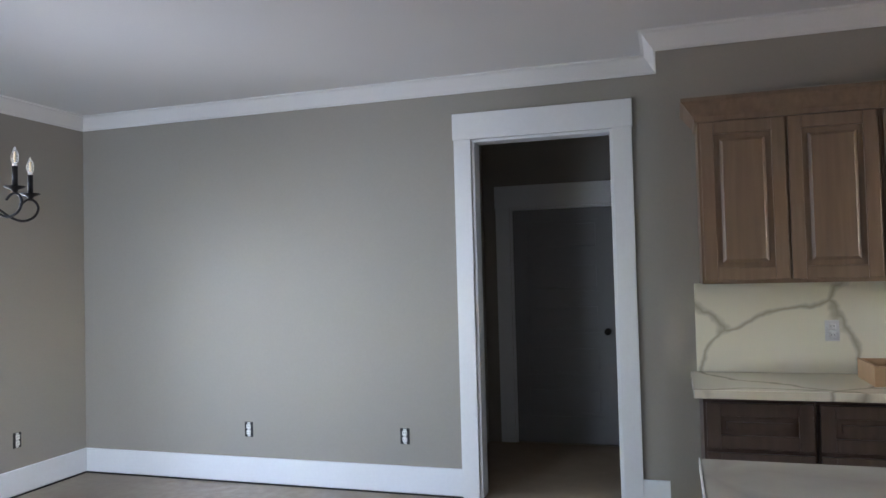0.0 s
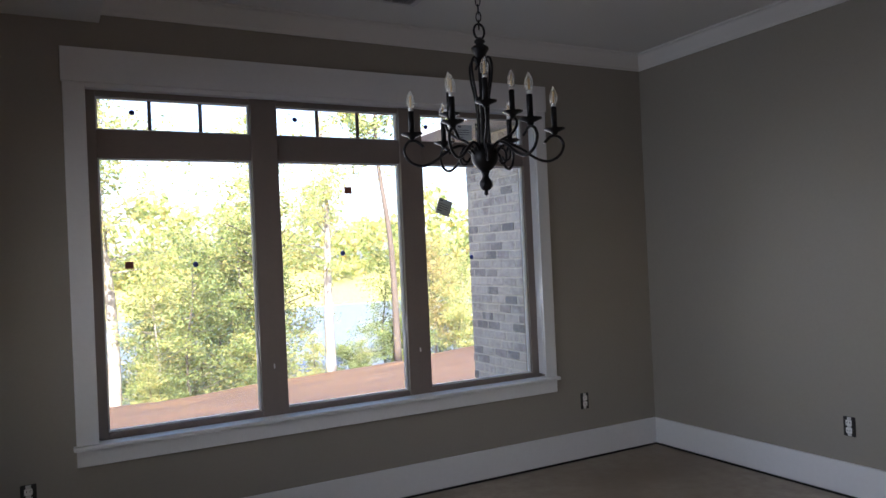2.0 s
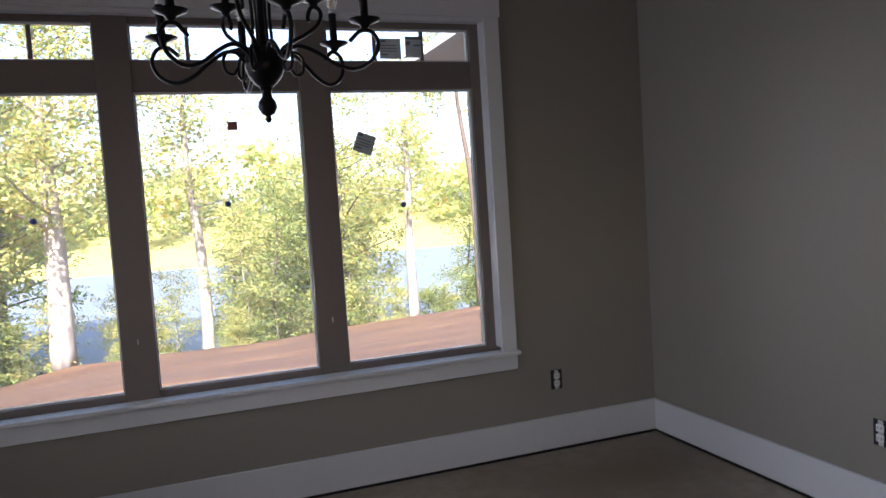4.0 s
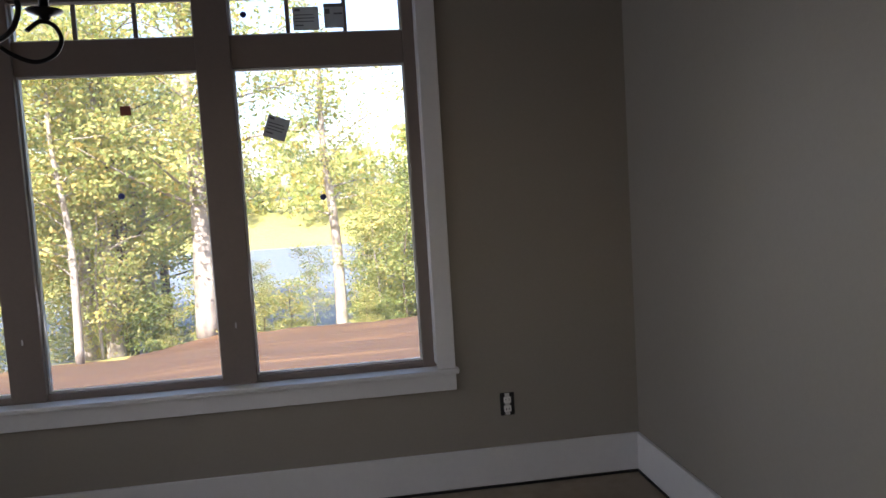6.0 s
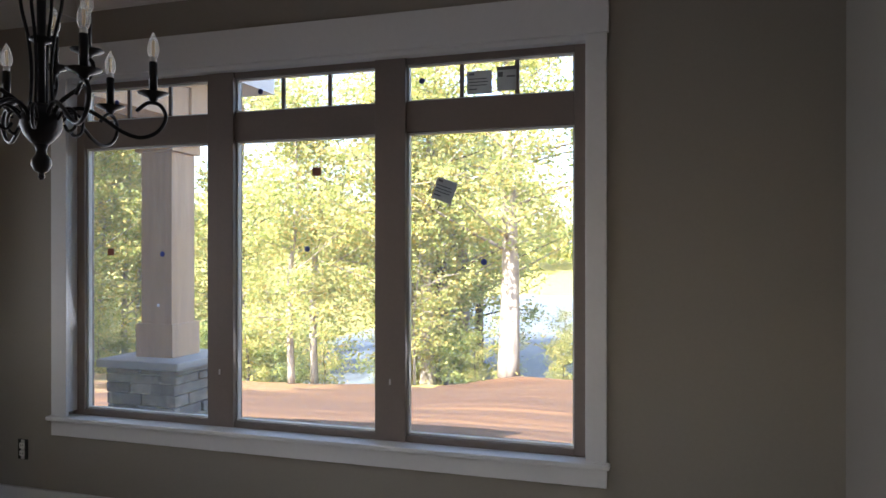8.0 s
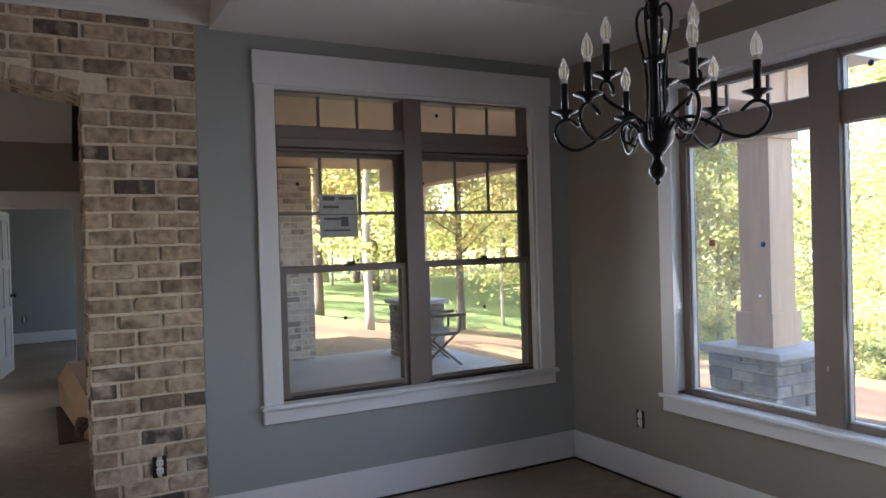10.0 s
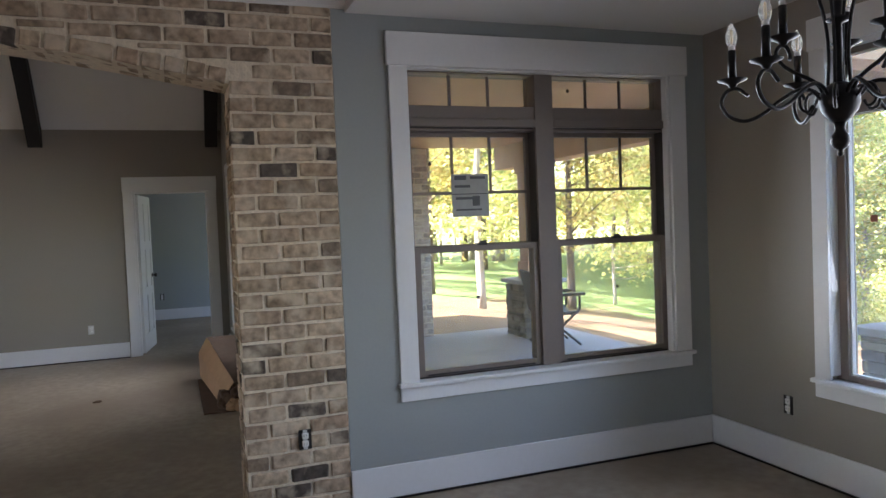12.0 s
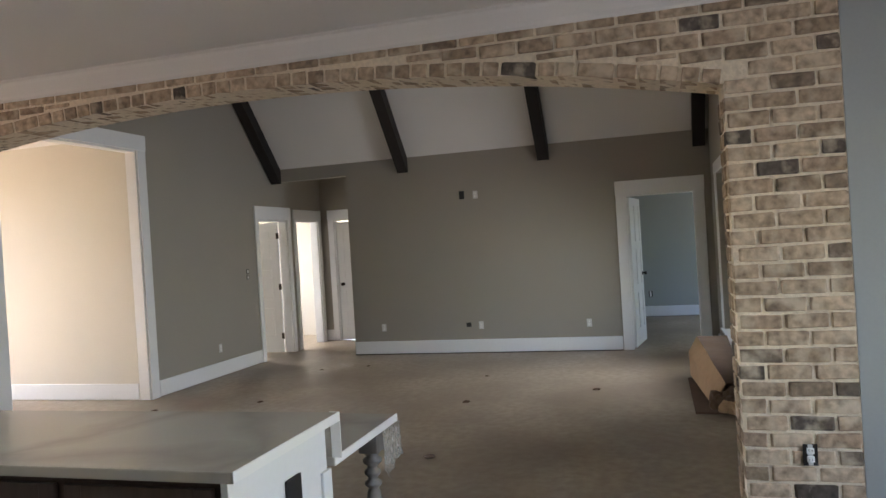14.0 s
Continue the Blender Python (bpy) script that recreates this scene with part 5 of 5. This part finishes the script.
island()
thing("island_worktop", boxes((1.395, 2.10, -6.85, -4.425, 0.885, 0.92), bevel=0.005), DUSTY, "grey white veined stone top of the kitchen island", "worktop")
thing("table_worktop", boxes((0.71, 1.39, -6.85, -4.455, 0.715, 0.75), bevel=0.005), DUSTY, "lower stone table top joined to the island", "worktop")
tape = base("edge_tape", (1.4, -4.42, 0.75), "white protective tape along the island edges", "edge tape")
part("strip", boxes((1.395, 2.102, -4.4245, -4.421, 0.888, 0.921)), WHITEPLASTIC, tape)
part("strip", boxes((1.391, 1.3945, -4.46, -4.421, 0.7505, 0.921)), WHITEPLASTIC, tape)
part("strip", boxes((0.71, 1.39, -4.4545, -4.451, 0.718, 0.7515)), WHITEPLASTIC, tape)


def draped_film(name, x0, x1, y, z0, z1, seed, label):
    """Crumpled clear film hanging from an edge."""
    rng = random.Random(seed)
    bm = bmesh.new()
    nx, nz = 34, 14
    g = []
    for j in range(nz + 1):
        row = []
        for i in range(nx + 1):
            u, v = i / nx, j / nz
            n = (noise.noise((u * 6 + seed, v * 3, seed)) * 0.03 + noise.noise((u * 19 + seed, v * 8, seed)) * 0.014) * (0.25 + v)
            drop = z1 - (z1 - z0) * v * (0.75 + 0.4 * noise.noise((u * 4, seed, 2)))
            row.append(bm.verts.new((x0 + (x1 - x0) * u, y + abs(n) + 0.004, drop)))
        g.append(row)
    for j in range(nz):
        for i in range(nx):
            bm.faces.new((g[j][i], g[j][i + 1], g[j + 1][i + 1], g[j + 1][i]))
    ob = thing(name, bm, FILM, label, "plastic film")
    return ob


draped_film("plastic_film", 0.70, 0.92, -4.45, 0.50, 0.72, 3, "crumpled clear plastic film hanging over the table leg")


# ---- living room leftovers ----
def carton():
    """A long carton lying along the wall, its near end crushed low and torn open."""
    c = base("cardboard_carton", (-3.2, -2.8, 0), "long torn cardboard carton lying by the brick pier", "carton")

    def sheet(name, rows, mat, label=""):
        bm = bmesh.new()
        g = [[bm.verts.new(p) for p in row] for row in rows]
        for a, b in zip(g, g[1:]):
            for i in range(len(a) - 1):
                bm.faces.new((a[i], a[i + 1], b[i + 1], b[i]))
        bmesh.ops.recalc_face_normals(bm, faces=bm.faces)
        bmesh.ops.solidify(bm, geom=bm.faces[:], thickness=0.007)
        part(name, bm, mat, c, label)
    rng = random.Random(31)
    low, shoulder, ridge, back = [], [], [], []
    for k in range(9):
        f = k / 8
        x = -4.0 + 1.42 * f
        tear = rng.uniform(-0.05, 0.05) if k == 8 else 0
        low.append((x, -3.0 + 0.12 * f, 0.022))
        shoulder.append((x + tear, -3.005 + 0.16 * f, 0.27 - 0.16 * f + rng.uniform(-.006, .006)))
        ridge.append((x - tear, -2.92 + 0.14 * f, 0.42 - 0.20 * f + rng.uniform(-.006, .006)))
        back.append((x, -2.63, 0.42 - 0.19 * f))
    sheet("side_panel", (low, shoulder, ridge), CARD, "tan cardboard side")
    sheet("top_panel", ([(x, y + 0.003, z + 0.003) for x, y, z in ridge], back), CARDDARK, "dark brown top")
    sheet("end_panel", (((-4.0, -3.0, 0.022), (-4.0, -2.63, 0.022)), ((-4.0, -2.92, 0.41), (-4.0, -2.63, 0.41))), CARD)
    part("bottom_flap", boxes((-3.9, -2.42, -3.03, -2.63, 0.002, 0.016)), CARDDARK, c, "dark bottom flap on the floor")
    for k, (x, y, r) in enumerate(((-2.56, -2.84, 0.075), (-2.50, -2.74, 0.09), (-2.42, -2.80, 0.05), (-2.62, -2.70, 0.09), (-2.36, -2.72, 0.06))):
        bm = bmesh.new()
        bmesh.ops.create_icosphere(bm, subdivisions=3, radius=r)
        for v in bm.verts:
            v.co = v.co * (1 + 0.7 * noise.noise(v.co * 17 + Vector((k, 0, 0))) + 0.35 * noise.noise(v.co * 45)) + Vector((x, y, r * 0.75 + 0.02))
            v.co.z = max(v.co.z, 0.018)
        part("torn_scrap", bm, CARD if k in (2, 4) else CARDDARK, c)
    return c


carton()
rng = random.Random(9)
for k, (x, y) in enumerate(((-2.42, -8.23), (-2.83, -7.27), (-4.15, -5.17), (-2.85, -5.08), (-4.67, -7.45), (-4.9, -6.9), (-3.4, -3.9), (-1.1, -4.9))):
    s = rng.uniform(0.025, 0.06)
    bm = bmesh.new()
    bmesh.ops.create_icosphere(bm, subdivisions=1, radius=s)
    for v in bm.verts:
        v.co = Vector((x + v.co.x * rng.uniform(0.7, 1.4), y + v.co.y * rng.uniform(0.7, 1.4), max(v.co.z * 0.4, 0.0) + 0.001))
    thing("floor_scrap", bm, CARDDARK, "small dark scrap of debris on the slab", "debris", "scraps on the slab")

# ---- brickwork, last ----
COURSE, JOINT, BLEN = 0.0828, 0.015, 0.207
SHAPES = []
for k in range(7):
    rng = random.Random(40 + k)
    bm = boxes((-0.5, 0.5, -0.5, 0.5, -0.5, 0.5))
    bmesh.ops.bevel(bm, geom=bm.edges[:], offset=0.05, segments=1, affect='EDGES')
    for v in bm.verts:
        v.co += Vector((rng.uniform(-.02, .02), rng.uniform(-.012, .012), rng.uniform(-.045, .045)))
    SHAPES.append(mesh_of("brick", bm, BRICK))
PALEBRICK = varied("grey_brown_brick", [(0, (0.22, 0.2, 0.19)), (0.15, (0.36, 0.31, 0.28)), (0.35, (0.52, 0.45, 0.39)), (1, (0.62, 0.54, 0.47))], 0.9, speckle=0.3, scale=25, smear=(0.68, 0.62, 0.55))
PALESHAPES = []
for me in SHAPES:
    m2 = me.copy()
    m2.materials[0] = PALEBRICK
    PALESHAPES.append(m2)
BRNG = random.Random(77)


def brick(parent, centre, size, tilt=0.0, shapes=SHAPES):
    """One brick: size is along x, y, z; tilt leans it in the wall's plane."""
    ob = bpy.data.objects.new("brick", BRNG.choice(shapes))
    scene.collection.objects.link(ob)
    ob.parent = parent
    ob.matrix_basis = pose(*centre, tilt) @ Matrix.Diagonal((*size, 1))
    return ob


Y0, YMID, ZTOP, KARC = -2.906, -5.75, 2.493, 0.0345
arc = lambda y: ZTOP - KARC * (y - YMID) ** 2


def arch_wall():
    bm = bmesh.new()
    box(bm, -0.296, -0.004, Y0 + 0.004, -2.375, 0, 2.74)
    box(bm, -0.296, -0.004, -9.39, -8.6, 0, 2.0)
    steps = 48
    y1 = -9.4
    prev = None
    for k in range(steps + 1):
        y = Y0 + 0.004 + (y1 - Y0) * k / steps
        z = arc(y) + 0.004
        ring = [bm.verts.new(p) for p in ((-0.004, y, z), (-0.004, y, 2.74), (-0.296, y, 2.74), (-0.296, y, z))]
        if prev:
            for i in range(4):
                bm.faces.new((prev[i], prev[(i + 1) % 4], ring[(i + 1) % 4], ring[i]))
        else:
            bm.faces.new(ring)
        prev = ring
    bm.faces.new(prev[::-1])
    w = thing("wall_brick_arch", bm, MORTAR, "tumbled tan brick wall with a wide low arch", "brick wall", kind="structure")
    top = 2.70
    rows = int(top / COURSE)
    for r in range(rows + 1):
        z = r * COURSE + COURSE / 2 + 0.004
        if z + COURSE / 2 > 2.74:
            break
        y = -2.378 - (0.0 if r % 2 else 0.115)
        if not r % 2:
            brick(w, (-0.045, -2.378 - 0.05, z), (0.1, 0.1, COURSE - JOINT))
        while True:
            length = BLEN - JOINT + BRNG.uniform(-.008, .008)
            lo = y - length
            if lo < Y0 + 0.002:
                if y - Y0 > 0.05 and arc(Y0) > z:
                    brick(w, (-0.045, (y + Y0) / 2, z), (0.1, y - Y0 - 0.001, COURSE - JOINT))
                    y = Y0 - 1 if z < arc(Y0) else lo - JOINT
                if z < arc(Y0) + 0.02:
                    break
            if lo < -9.3:
                break
            foot = z - COURSE / 2 + JOINT / 2
            if lo < Y0 - 0.02:      # bricks over the arch are cut to its curve
                foot = max(foot, max(arc(y), arc(lo)) + 0.088)
            high = z + COURSE / 2 - JOINT / 2
            if high - foot > 0.018:
                brick(w, (-0.045 + BRNG.uniform(-.003, .003), (y + lo) / 2, (foot + high) / 2), (0.1, length, high - foot), BRNG.uniform(-.6, .6))
            y = lo - JOINT
        # the reveal of the pier
        if z < arc(Y0) - 0.03:
            a = -0.1
            for wd in ((0.1, 0.09) if r % 2 else (0.05, 0.14)):
                brick(w, (a - wd / 2, Y0 + 0.045, z), (wd - JOINT, 0.1, COURSE - JOINT))
                a -= wd
    # one ring of short bricks that follows the arch
    lift, lengths = 0.04, (0.1, 0.1, 0.11, 0.1, 0.2)
    y = Y0 - 0.005
    while y > -9.25:
        length = BRNG.choice(lengths) - JOINT
        m = y - length / 2
        slope = math.degrees(math.atan(2 * KARC * (m - YMID)))
        z = arc(m) + lift
        if z + 0.036 < 2.745:
            brick(w, (-0.045 + BRNG.uniform(-.004, .004), m, z), (0.1, length, 0.07), -slope + BRNG.uniform(-2, 2))
            brick(w, (-0.15, m, z), (0.095, length, 0.07), -slope)
            brick(w, (-0.25, m, z), (0.09, length, 0.07), -slope)
        y -= length + JOINT
    return w


arch_wall()


def brick_face(name, x, y0, y1, z0, z1, side, label):
    """A brick-faced outside wall that looks along x."""
    a, b = sorted((x, x - side * 0.12))
    w = thing(name, boxes((a, b, y0, y1, z0, z1)), MORTAR, label, "brick wall", kind="structure")
    r, z = 0, z0
    while z + COURSE < z1:
        y = y0 - (0 if r % 2 else 0.1)
        while y < y1 - 0.03:
            lo, hi = max(y, y0), min(y + BLEN - JOINT, y1)
            if hi - lo > 0.04:
                brick(w, (x - side * 0.044, (lo + hi) / 2, z + COURSE / 2), (0.1, hi - lo, COURSE - JOINT), 0, PALESHAPES)
            y += BLEN
        z += COURSE
        r += 1
    return w


brick_face("wall_wing", 4.41, 0.2, 2.34, -0.4, 2.5, -1, "grey brown brick side of the projecting wing")
brick_face("wall_bedroom_outside", XF + 0.125, -1.2, 0.13, -0.3, 2.5, 1, "grey brown brick wall beside the porch")
thing("wing_core", boxes((4.53, 7.0, 0.2, 2.34, -0.4, 2.9)), MORTAR, "brick wing of the house", "wall", kind="structure")
thing("wing_soffit", boxes((3.95, 7.0, 0.2, 2.8, 2.55, 2.62)), CEIL, "white soffit under the wing roof", "soffit", kind="structure")
